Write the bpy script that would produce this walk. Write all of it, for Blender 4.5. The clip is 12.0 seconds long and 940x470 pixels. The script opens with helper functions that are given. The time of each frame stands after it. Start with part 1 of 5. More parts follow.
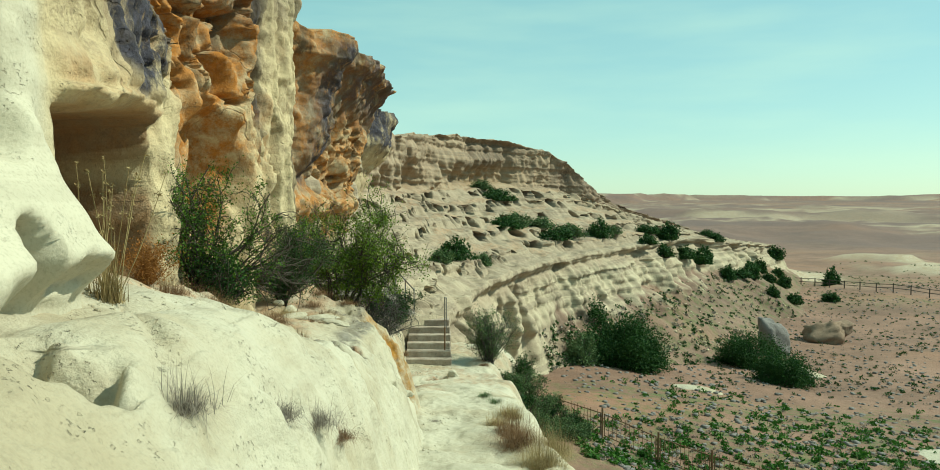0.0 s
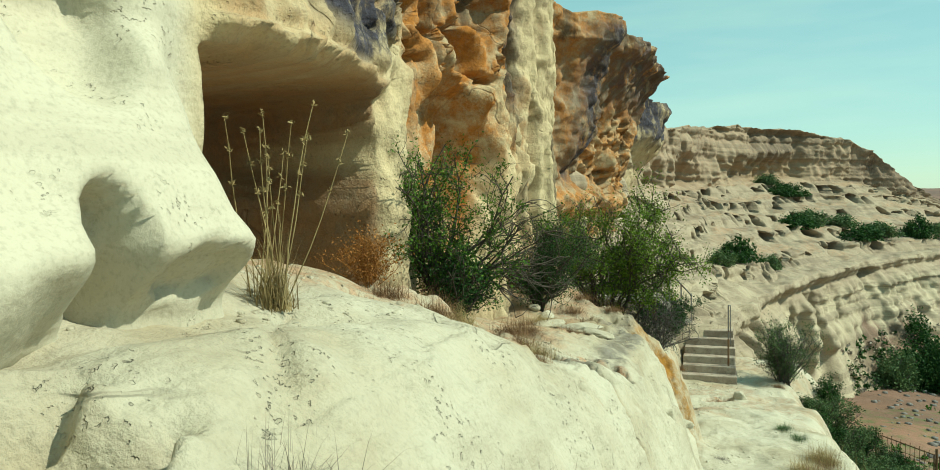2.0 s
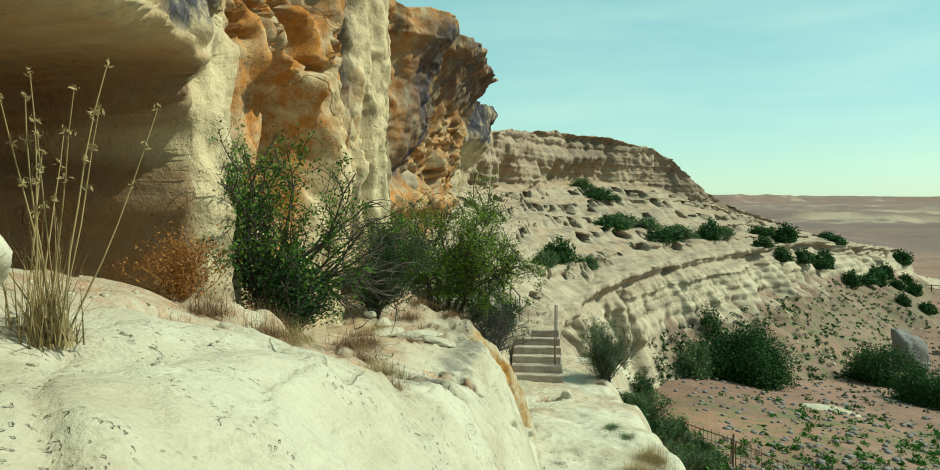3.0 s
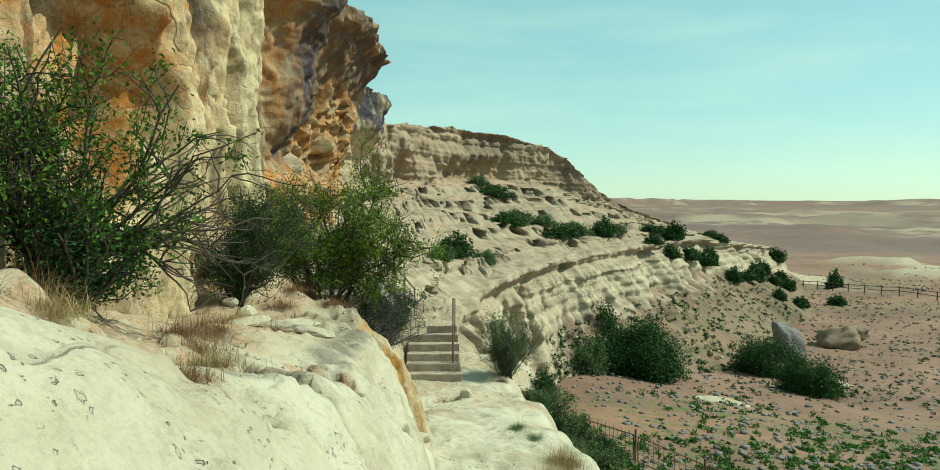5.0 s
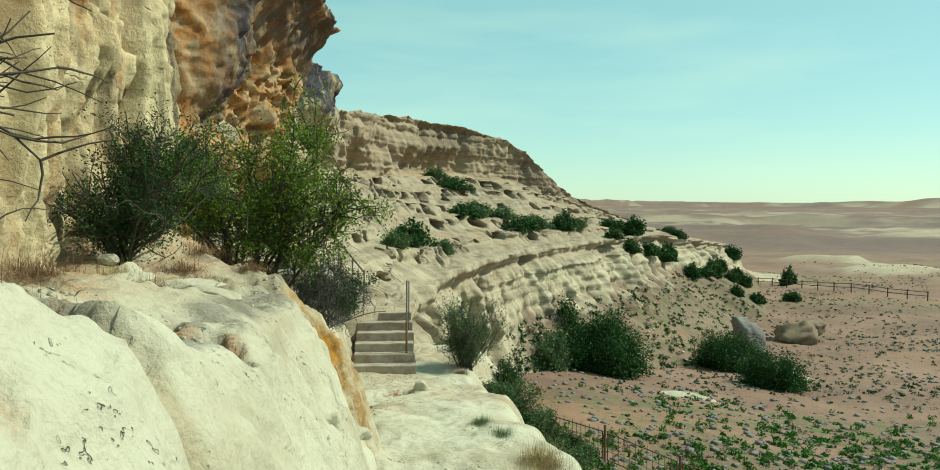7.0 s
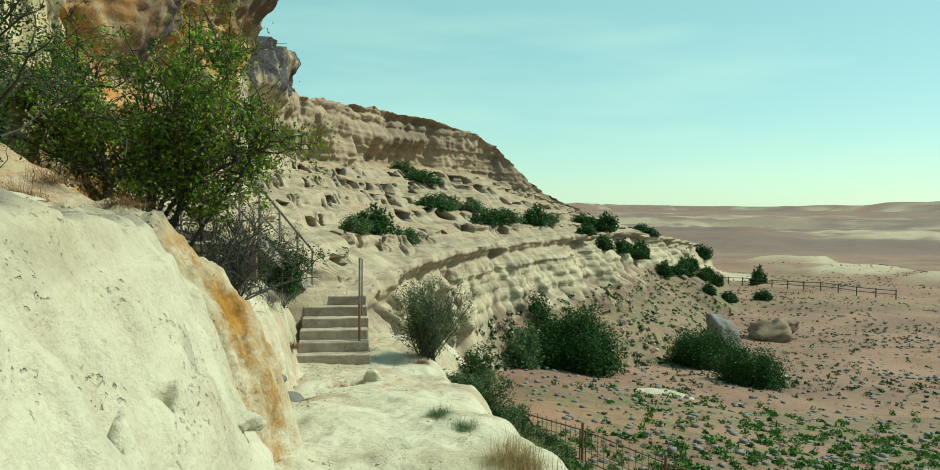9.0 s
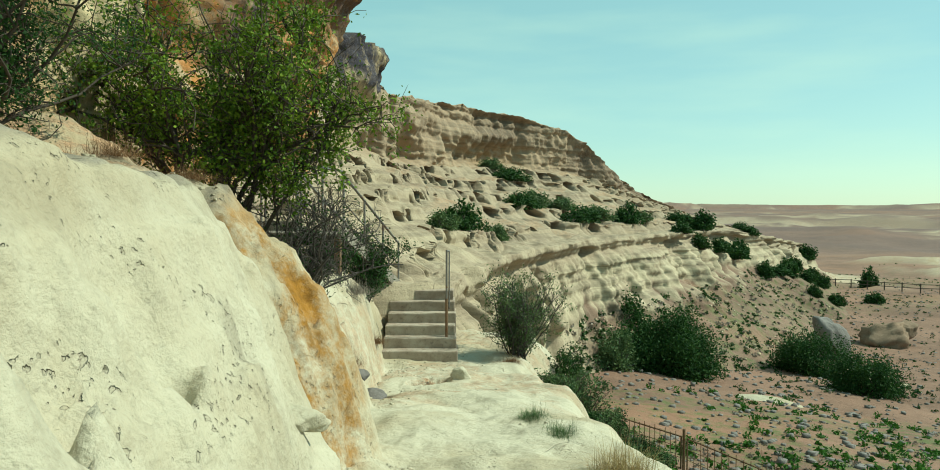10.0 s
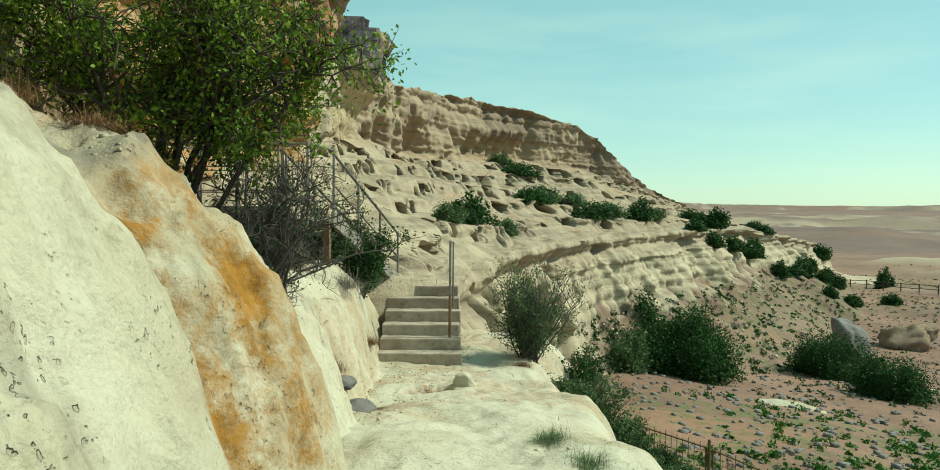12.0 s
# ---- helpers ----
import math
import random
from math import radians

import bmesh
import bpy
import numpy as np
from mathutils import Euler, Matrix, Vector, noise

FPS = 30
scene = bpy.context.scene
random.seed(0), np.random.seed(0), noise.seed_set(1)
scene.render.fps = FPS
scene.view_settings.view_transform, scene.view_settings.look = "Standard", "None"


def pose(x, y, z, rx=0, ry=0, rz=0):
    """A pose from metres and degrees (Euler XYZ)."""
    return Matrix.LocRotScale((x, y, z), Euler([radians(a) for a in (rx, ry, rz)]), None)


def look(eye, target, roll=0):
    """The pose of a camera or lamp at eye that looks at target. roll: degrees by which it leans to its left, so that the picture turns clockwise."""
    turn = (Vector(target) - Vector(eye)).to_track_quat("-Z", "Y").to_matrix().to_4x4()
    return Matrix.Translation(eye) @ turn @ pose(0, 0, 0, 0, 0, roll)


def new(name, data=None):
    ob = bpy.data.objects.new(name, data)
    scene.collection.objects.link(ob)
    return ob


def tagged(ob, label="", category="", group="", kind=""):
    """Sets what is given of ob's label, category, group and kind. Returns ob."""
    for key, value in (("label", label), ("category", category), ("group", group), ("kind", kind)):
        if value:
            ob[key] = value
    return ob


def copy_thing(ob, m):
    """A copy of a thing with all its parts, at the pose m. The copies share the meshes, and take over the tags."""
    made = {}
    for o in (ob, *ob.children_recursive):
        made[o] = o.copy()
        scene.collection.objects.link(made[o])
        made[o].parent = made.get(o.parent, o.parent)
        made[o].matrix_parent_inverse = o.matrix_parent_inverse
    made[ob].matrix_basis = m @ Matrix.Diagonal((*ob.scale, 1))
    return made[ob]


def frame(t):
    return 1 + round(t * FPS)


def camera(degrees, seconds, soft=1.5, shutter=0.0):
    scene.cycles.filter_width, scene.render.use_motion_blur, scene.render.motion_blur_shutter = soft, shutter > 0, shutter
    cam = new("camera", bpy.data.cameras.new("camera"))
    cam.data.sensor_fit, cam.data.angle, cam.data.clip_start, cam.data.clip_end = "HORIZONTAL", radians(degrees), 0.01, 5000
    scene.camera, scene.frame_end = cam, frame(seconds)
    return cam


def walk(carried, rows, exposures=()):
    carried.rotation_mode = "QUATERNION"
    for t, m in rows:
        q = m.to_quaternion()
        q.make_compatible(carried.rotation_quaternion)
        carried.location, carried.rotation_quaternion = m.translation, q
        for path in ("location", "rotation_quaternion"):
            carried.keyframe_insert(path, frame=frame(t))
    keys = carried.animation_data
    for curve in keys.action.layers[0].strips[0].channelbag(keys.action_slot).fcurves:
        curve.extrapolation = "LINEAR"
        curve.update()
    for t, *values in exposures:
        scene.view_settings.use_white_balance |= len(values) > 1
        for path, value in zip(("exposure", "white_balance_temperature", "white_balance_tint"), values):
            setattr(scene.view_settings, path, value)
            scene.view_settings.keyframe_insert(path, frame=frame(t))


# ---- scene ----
cam = camera(65.3, 12.0, soft=0.9)
PATH = [
    (0, (0.840, 0.957, 2.351), (0.576, 3.581, 2.228), 0.2),
    (0.5, (0.882, 1.414, 2.216), (0.404, 4.009, 2.099), -0.5),
    (1, (0.847, 1.925, 2.121), (-0.120, 4.378, 2.010), -1.0),
    (1.5, (0.694, 2.375, 2.136), (-0.376, 4.785, 2.024), -0.9),
    (2, (0.438, 2.769, 2.167), (-0.747, 5.126, 2.057), -0.9),
    (2.5, (0.198, 3.012, 2.223), (-0.858, 5.428, 2.100), -0.2),
    (3, (0.017, 3.340, 2.182), (-0.574, 5.910, 2.064), 0.1),
    (3.5, (-0.079, 3.695, 2.140), (-0.418, 6.311, 2.024), 0.6),
    (3.7, (-0.111, 3.839, 2.103), (-0.334, 6.467, 1.988), 0.3),
    (5.5, (-0.197, 5.301, 1.579), (-0.418, 7.929, 1.474), 0.2),
    (6, (-0.193, 5.673, 1.453), (-0.284, 8.309, 1.356), 0.7),
    (6.5, (-0.333, 6.027, 1.259), (-0.515, 8.660, 1.200), 0.1),
    (7, (-0.315, 6.732, 1.071), (-0.384, 9.368, 0.969), 0.4),
    (9, (-0.197, 8.701, 0.356), (-0.160, 11.340, 0.267), 0.5),
    (9.5, (-0.160, 9.100, 0.223), (-0.363, 11.731, 0.135), 0.2),
    (10, (-0.263, 9.478, 0.149), (-0.543, 12.100, 0.061), 0.2),
    (10.5, (-0.315, 9.859, 0.017), (-0.664, 12.474, -0.071), 0.2),
    (11, (-0.420, 10.264, 0.018), (-0.842, 12.869, -0.074), 0.2),
    (11.5, (-0.446, 10.553, 0.004), (-0.785, 13.170, -0.086), 0.3),
    (12, (-0.379, 10.868, -0.061), (-0.689, 13.486, -0.153), 0.5),
]
walk(cam, [(t, look(eye, target, roll)) for t, eye, target, roll in PATH],
     [(0.0, 0.15, 6600, -11), (12.0, 0.15, 6600, -11)])

# ---- light ----
SUN_DIR = Vector((0.72, 0.15, 0.76)).normalized()
world = bpy.data.worlds.new("sky")
scene.world = world
world.use_nodes = True
wn = world.node_tree
sky = wn.nodes.new("ShaderNodeTexSky")
sky.sky_type = 'NISHITA'
sky.sun_disc = False
sky.sun_elevation = math.asin(SUN_DIR.z)
sky.sun_rotation = math.atan2(SUN_DIR.x, SUN_DIR.y)
sky.dust_density = 0.25
sky.ozone_density = 0.4
haze = wn.nodes.new("ShaderNodeMix")
haze.data_type = 'RGBA'
haze.inputs[0].default_value = 0.5
haze.inputs[7].default_value = (2.9, 5.6, 5.3, 1)
wn.links.new(sky.outputs[0], haze.inputs[6])
veil_at = wn.nodes.new("ShaderNodeTexCoord")
veil_map = wn.nodes.new("ShaderNodeMapping")
veil_map.inputs["Scale"].default_value = (1.6, 1.6, 9.0)
veil_noise = wn.nodes.new("ShaderNodeTexNoise")
veil_noise.inputs["Scale"].default_value, veil_noise.inputs["Detail"].default_value = 1.3, 5
veil_fac = wn.nodes.new("ShaderNodeMapRange")
for slot, value in ((1, 0.48), (2, 0.75), (3, 0.0), (4, 0.4)):
    veil_fac.inputs[slot].default_value = value
veil = wn.nodes.new("ShaderNodeMix")
veil.data_type = 'RGBA'
veil.inputs[7].default_value = (5.6, 7.2, 6.0, 1)
wn.links.new(veil_at.outputs["Generated"], veil_map.inputs[0])
wn.links.new(veil_map.outputs[0], veil_noise.inputs["Vector"])
wn.links.new(veil_noise.outputs[0], veil_fac.inputs[0])
wn.links.new(veil_fac.outputs[0], veil.inputs[0])
wn.links.new(haze.outputs[2], veil.inputs[6])
wn.links.new(veil.outputs[2], wn.nodes["Background"].inputs[0])
wn.nodes["Background"].inputs[1].default_value = 0.125
sun = new("sun", bpy.data.lights.new("sun", "SUN"))
sun.data.energy = 4.6
sun.data.angle = radians(0.6)
sun.data.color = (1.0, 0.95, 0.86)
sun.matrix_world = look(SUN_DIR * 100, (0, 0, 0))


# ---- numeric noise ----
def hash3(i, j, k, seed):
    i, j, k = i.astype(np.uint32), j.astype(np.uint32), k.astype(np.uint32)
    h = i * np.uint32(374761393) + j * np.uint32(668265263) + k * np.uint32(2147483647) + np.uint32((seed * 974711) % 4294967291)
    h = (h ^ (h >> np.uint32(13))) * np.uint32(1274126177)
    h = (h ^ (h >> np.uint32(16))) * np.uint32(2246822519)
    return ((h ^ (h >> np.uint32(15))) & np.uint32(0xFFFFFF)) / float(0xFFFFFF)


def vnoise(x, y, z, seed=0):
    """Smooth value noise, -1 to 1."""
    x, y, z = np.broadcast_arrays(np.asarray(x, float), np.asarray(y, float), np.asarray(z, float))
    fi, fj, fk = np.floor(x), np.floor(y), np.floor(z)
    u, v, w = x - fi, y - fj, z - fk
    u, v, w = (a * a * a * (a * (a * 6 - 15) + 10) for a in (u, v, w))
    i, j, k = (a.astype(np.int64) for a in (fi, fj, fk))
    out = 0
    for di in (0, 1):
        for dj in (0, 1):
            for dk in (0, 1):
                wt = (u if di else 1 - u) * (v if dj else 1 - v) * (w if dk else 1 - w)
                out = out + wt * hash3(i + di, j + dj, k + dk, seed)
    return out * 2 - 1


def fbm(x, y, z, octaves=4, seed=0, gain=0.5):
    out, a, f = 0, 1.0, 1.0
    for o in range(octaves):
        out = out + a * vnoise(x * f, y * f, z * f, seed + o * 17)
        a, f = a * gain, f * 2.03
    return out


def worley(x, y, z, seed=0, flat=False):
    """Distance to the nearest and second nearest cell point, and that cell's random number."""
    fi, fj, fk = np.floor(x).astype(np.int64), np.floor(y).astype(np.int64), np.floor(z).astype(np.int64)
    d1 = np.full(np.shape(x), 9.0)
    d2 = np.full(np.shape(x), 9.0)
    cell = np.zeros(np.shape(x))
    for di in (-1, 0, 1):
        for dj in ((0,) if flat else (-1, 0, 1)):
            for dk in (-1, 0, 1):
                i, j, k = fi + di, fj + dj, fk + dk
                px = i + hash3(i, j, k, seed + 1)
                py = j + hash3(i, j, k, seed + 2)
                pz = k + hash3(i, j, k, seed + 3)
                d = np.sqrt((x - px) ** 2 + (y - py) ** 2 + (z - pz) ** 2)
                near = d < d1
                d2 = np.where(near, d1, np.minimum(d2, d))
                cell = np.where(near, hash3(i, j, k, seed + 4), cell)
                d1 = np.where(near, d, d1)
    return d1, d2, cell


def step01(a, b, x):
    t = np.clip((x - a) / (b - a), 0, 1)
    return t * t * (3 - 2 * t)


def bump(x, c, w):
    return np.exp(-((x - c) / w) ** 2)


def curve(xs, ys, x):
    """Smooth monotone-ish interpolation through control values."""
    xs, ys = np.array(xs, float), np.array(ys, float)
    m = np.gradient(ys, xs)
    x = np.clip(x, xs[0], xs[-1])
    i = np.clip(np.searchsorted(xs, x) - 1, 0, len(xs) - 2)
    h = xs[i + 1] - xs[i]
    t = (x - xs[i]) / h
    return ((2 * t ** 3 - 3 * t ** 2 + 1) * ys[i] + (t ** 3 - 2 * t ** 2 + t) * h * m[i]
            + (-2 * t ** 3 + 3 * t ** 2) * ys[i + 1] + (t ** 3 - t ** 2) * h * m[i + 1])


def grid_mesh(name, X, Y, Z, material, flip=False, **masks):
    """A sheet of quads through the arrays of places."""
    n, m = X.shape
    co = np.stack([X, Y, Z], -1).reshape(-1, 3)
    a = np.arange(n * m).reshape(n, m)
    q = np.stack([a[:-1, :-1], a[1:, :-1], a[1:, 1:], a[:-1, 1:]], -1).reshape(-1, 4)
    if flip:
        q = q[:, ::-1]
    me = bpy.data.meshes.new(name)
    me.vertices.add(len(co))
    me.vertices.foreach_set("co", co.ravel())
    me.loops.add(q.size)
    me.loops.foreach_set("vertex_index", q.ravel().astype(np.int32))
    me.polygons.add(len(q))
    me.polygons.foreach_set("loop_start", np.arange(0, q.size, 4, dtype=np.int32))
    me.update(calc_edges=True)
    me.validate()
    me.polygons.foreach_set("use_smooth", np.ones(len(q), bool))
    me.materials.append(material)
    for key, values in masks.items():
        me.attributes.new(key, 'FLOAT', 'POINT').data.foreach_set("value", np.clip(np.broadcast_to(values, X.shape), 0, 1).astype(np.float32).ravel())
    return new(name, me)


# ---- materials ----
class Nodes:
    """Short calls for building a node material."""

    def __init__(self, name, rough=0.9):
        self.mat = bpy.data.materials.new(name)
        self.mat.use_nodes = True
        self.t = self.mat.node_tree
        self.b = self.t.nodes["Principled BSDF"]
        self.b.inputs["Roughness"].default_value = rough
        self.b.inputs["Specular IOR Level"].default_value = 0.25
        self.pos = self.t.nodes.new("ShaderNodeNewGeometry").outputs["Position"]

    def put(self, sock, v):
        if isinstance(v, bpy.types.NodeSocket):
            self.t.links.new(v, sock)
        elif isinstance(v, tuple) and len(v) == 3 and sock.type == 'RGBA':
            sock.default_value = (*v, 1)
        else:
            sock.default_value = v

    def noise(self, scale, detail=5, rough=0.6, stretch=(1, 1, 1), vec=None):
        mp = self.t.nodes.new("ShaderNodeMapping")
        self.t.links.new(vec or self.pos, mp.inputs[0])
        mp.inputs["Scale"].default_value = stretch
        n = self.t.nodes.new("ShaderNodeTexNoise")
        self.t.links.new(mp.outputs[0], n.inputs["Vector"])
        n.inputs["Scale"].default_value, n.inputs["Detail"].default_value, n.inputs["Roughness"].default_value = scale, detail, rough
        return n.outputs[0]

    def cells(self, scale, feature='F1'):
        n = self.t.nodes.new("ShaderNodeTexVoronoi")
        n.feature = feature
        n.inputs["Scale"].default_value = scale
        self.t.links.new(self.pos, n.inputs["Vector"])
        return n.outputs[0]

    def ramp(self, v, lo, hi, a=0.0, b=1.0):
        n = self.t.nodes.new("ShaderNodeMapRange")
        n.interpolation_type = 'SMOOTHSTEP'
        for i, x in enumerate((v, lo, hi, a, b)):
            self.put(n.inputs[i], x)
        return n.outputs[0]

    def math(self, op, a, b=0.0):
        n = self.t.nodes.new("ShaderNodeMath")
        n.operation = op
        self.put(n.inputs[0], a)
        self.put(n.inputs[1], b)
        return n.outputs[0]

    def mix(self, f, a, b, blend='MIX'):
        n = self.t.nodes.new("ShaderNodeMix")
        n.data_type, n.blend_type = 'RGBA', blend
        self.put(n.inputs[0], f)
        self.put(n.inputs[6], a)
        self.put(n.inputs[7], b)
        return n.outputs[2]

    def mask(self, name):
        n = self.t.nodes.new("ShaderNodeAttribute")
        n.attribute_name = name
        return n.outputs["Fac"]

    def random(self):
        return self.t.nodes.new("ShaderNodeObjectInfo").outputs["Random"]

    def island(self):
        return self.t.nodes.new("ShaderNodeNewGeometry").outputs["Random Per Island"]

    def relief(self, height, strength, dist=0.05):
        n = self.t.nodes.new("ShaderNodeBump")
        n.inputs["Strength"].default_value, n.inputs["Distance"].default_value = strength, dist
        self.t.links.new(height, n.inputs["Height"])
        self.t.links.new(n.outputs[0], self.b.inputs["Normal"])

    def done(self, colour):
        self.put(self.b.inputs["Base Color"], colour)
        return self.mat


def rock(name, pale, tan, ochre, dark, grain=1.0, relief=0.5, soil_colour=(0.30, 0.21, 0.15), litter=(0.24, 0.15, 0.09), green=(0.09, 0.13, 0.04), dirt=0.28, strata=0.12):
    """Weathered rock: pale to tan by broad noise, with stains and painted pocket shade where the sheet's masks say."""
    n = Nodes(name)
    broad = n.noise(0.55 * grain, 6, 0.62)
    fine = n.noise(9 * grain, 8, 0.7)
    streak = n.noise(1.6 * grain, 7, 0.65, (1, 1, 0.14))
    grit = n.noise(45 * grain, 3, 0.6)
    c = n.mix(n.math('MULTIPLY', n.ramp(broad, 0.42, 0.68), 0.75), pale, tan)
    c = n.mix(n.mask("chalky"), c, (0.50, 0.46, 0.35))
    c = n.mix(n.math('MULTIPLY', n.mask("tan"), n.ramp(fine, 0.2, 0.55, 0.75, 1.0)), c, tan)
    och = n.math('MULTIPLY', n.mask("ochre"), n.ramp(n.noise(2.3 * grain, 8, 0.75), 0.36, 0.6))
    c = n.mix(och, c, n.mix(n.ramp(fine, 0.3, 0.7), ochre, tuple(v * 0.55 for v in ochre)))
    var = n.math('MULTIPLY', n.mask("varnish_shade"), n.ramp(n.noise(2.2 * grain, 8, 0.72, (1, 1, 0.45)), 0.33, 0.5))
    c = n.mix(var, c, n.mix(n.ramp(fine, 0.45, 0.65), dark, tuple(min(1, v * 2.4) for v in dark)))
    c = n.mix(n.math('MULTIPLY', n.mask("streak"), n.ramp(streak, 0.52, 0.66, 0.0, 0.8)), c, tuple(v * 0.28 for v in tan))
    lit = n.math('MULTIPLY', n.mask("litter"), n.ramp(n.noise(5, 7, 0.75), 0.38, 0.6))
    c = n.mix(lit, c, n.mix(n.ramp(grit, 0.35, 0.65), litter, tuple(v * 2.1 for v in litter)))
    ground_c = n.mix(n.ramp(n.noise(0.12, 9, 0.75), 0.36, 0.64), soil_colour, tuple(min(1, v * 1.6) for v in soil_colour))
    ground_c = n.mix(n.ramp(n.noise(5.0, 6, 0.8), 0.52, 0.7, 0.0, 0.5), ground_c, tuple(v * 0.5 for v in soil_colour))
    ground_c = n.mix(n.ramp(n.noise(0.05, 6, 0.7, (0.4, 1, 1)), 0.5, 0.62, 0.0, 0.5), ground_c, tuple(v * k for v, k in zip(soil_colour, (1.75, 1.55, 1.3))))
    c = n.mix(n.mask("soil"), c, ground_c)
    c = n.mix(n.math('MULTIPLY', n.mask("plain"), 0.75), c, (0.125, 0.088, 0.085))
    grn = n.math('MULTIPLY', n.mask("green"), n.ramp(n.noise(1.1, 8, 0.75), 0.46, 0.62))
    c = n.mix(grn, c, green)
    c = n.mix(n.math('MULTIPLY', n.ramp(fine, 0.25, 0.5, dirt, 0.0), n.math('SUBTRACT', 1.0, n.math('MULTIPLY', n.mask("chalky"), 0.7))), c, tuple(v * 0.55 for v in tan))
    c = n.mix(n.ramp(grit, 0.45, 0.75, 0.0, dirt * 0.7), c, (0.03, 0.026, 0.02))
    lay = n.noise(1.1 * grain, 6, 0.65, (0.1, 0.1, 3.0))
    c = n.mix(n.math('MULTIPLY', n.ramp(lay, 0.5, 0.6, 0.0, strata), n.math('SUBTRACT', 1.0, n.mask("soil"))), c, tuple(v * 0.5 for v in tan))
    pits = n.math('MULTIPLY', n.ramp(n.noise(3.1 * grain, 3, 0.5), 0.52, 0.62), n.ramp(n.noise(34 * grain, 2, 0.5), 0.62, 0.68))
    c = n.mix(n.math('MULTIPLY', pits, 0.2), c, tuple(v * 0.3 for v in tan))
    seam = n.math('ABSOLUTE', n.math('SUBTRACT', n.noise(0.5 * grain, 4, 0.42, (1.4, 0.5, 1.2)), 0.5))
    seam = n.math('MULTIPLY', n.ramp(seam, 0.001, 0.005, 1.0, 0.0), n.ramp(n.noise(0.6 * grain, 3, 0.5), 0.54, 0.6))
    seam = n.math('MULTIPLY', seam, n.math('SUBTRACT', 1.0, n.mask("soil")))
    c = n.mix(n.math('MULTIPLY', seam, 0.22), c, tuple(v * 0.35 for v in tan))
    crust = n.math('MULTIPLY', n.ramp(n.noise(1.2 * grain, 5, 0.6), 0.5, 0.66), n.ramp(n.noise(16 * grain, 5, 0.75), 0.47, 0.6))
    crust = n.math('MULTIPLY', crust, n.math('SUBTRACT', 1.0, n.math('MULTIPLY', n.mask("chalky"), 0.8)))
    c = n.mix(n.math('MULTIPLY', crust, dirt * 1.5), c, tuple(v * 0.6 for v in tan))
    h = n.math('ADD', n.math('MULTIPLY', fine, 0.25), n.math('ADD', n.math('MULTIPLY', grit, 0.05), n.math('MULTIPLY', n.noise(2.4 * grain, 6, 0.6), 0.8)))
    h = n.math('SUBTRACT', h, n.math('ADD', n.math('MULTIPLY', seam, 0.15), n.math('MULTIPLY', pits, 0.25)))
    n.relief(n.math('MULTIPLY', h, n.math('SUBTRACT', 1.0, n.math('MULTIPLY', n.mask("chalky"), 0.65))), relief, 0.09)
    return n.done(c)


chalk = rock("chalk", (0.49, 0.45, 0.345), (0.36, 0.295, 0.19), (0.36, 0.17, 0.025), (0.06, 0.055, 0.055), dirt=0.2, relief=0.95, soil_colour=(0.168, 0.098, 0.070))
ochre_rock = rock("ochre_rock", (0.55, 0.45, 0.275), (0.27, 0.195, 0.12), (0.50, 0.205, 0.042), (0.032, 0.030, 0.040), relief=1.0)
far_rock = rock("far_rock", (0.45, 0.38, 0.265), (0.29, 0.225, 0.16), (0.29, 0.19, 0.075), (0.055, 0.047, 0.043), grain=0.9, relief=1.0, strata=0.45, soil_colour=(0.15, 0.096, 0.070))


# ---- ground ----
def path_floor(y):
    return curve([-30, -5, 1, 5.3, 6.7, 8.7, 10.9, 14, 17.5, 20, 23.5, 27, 40],
                 [2.0, 1.4, 0.95, 0.22, -0.25, -0.95, -1.35, -1.62, -2.0, -2.38, -2.6, -2.6, -2.6], y)


def bank_foot(y):
    line = curve([-30, 0, 5, 8, 11, 13, 15, 17, 20, 23, 30], [0.4, 0.35, -0.35, -0.6, -0.9, -1.25, -1.75, -2.2, -2.8, -3.25, -3.3], y)
    # a gully between two lobes of the bank
    return line - 0.26 * bump(y, 13.75, 0.3) + 0.26 * bump(y, 14.85, 0.5)


def bank_top(y):
    return curve([-30, 0, 3.8, 5.4, 7, 8, 9, 11, 12.2, 14.3, 16, 17.4, 18.4, 20, 22, 23.5, 26, 40],
                 [3.0, 2.3, 1.75, 1.6, 1.3, 0.92, 0.66, 0.44, 0.36, 0.14, -0.38, -0.6, -0.75, -0.85, -0.9, -1.3, -1.6, -2.0], y)


def bank_width(y):
    return curve([-30, 0, 4, 6, 9, 11, 13, 15, 17, 19, 24], [2.2, 2.0, 1.5, 1.2, 0.9, 0.9, 0.95, 1.0, 1.3, 1.1, 1.0], y)


def path_edge(y):
    return curve([-30, 0, 6, 10, 14, 17, 18.6, 20, 22, 25, 30], [3.0, 2.4, 1.25, 0.9, 0.6, -0.1, 0.15, 0.0, -0.7, -0.9, -1.0], y)


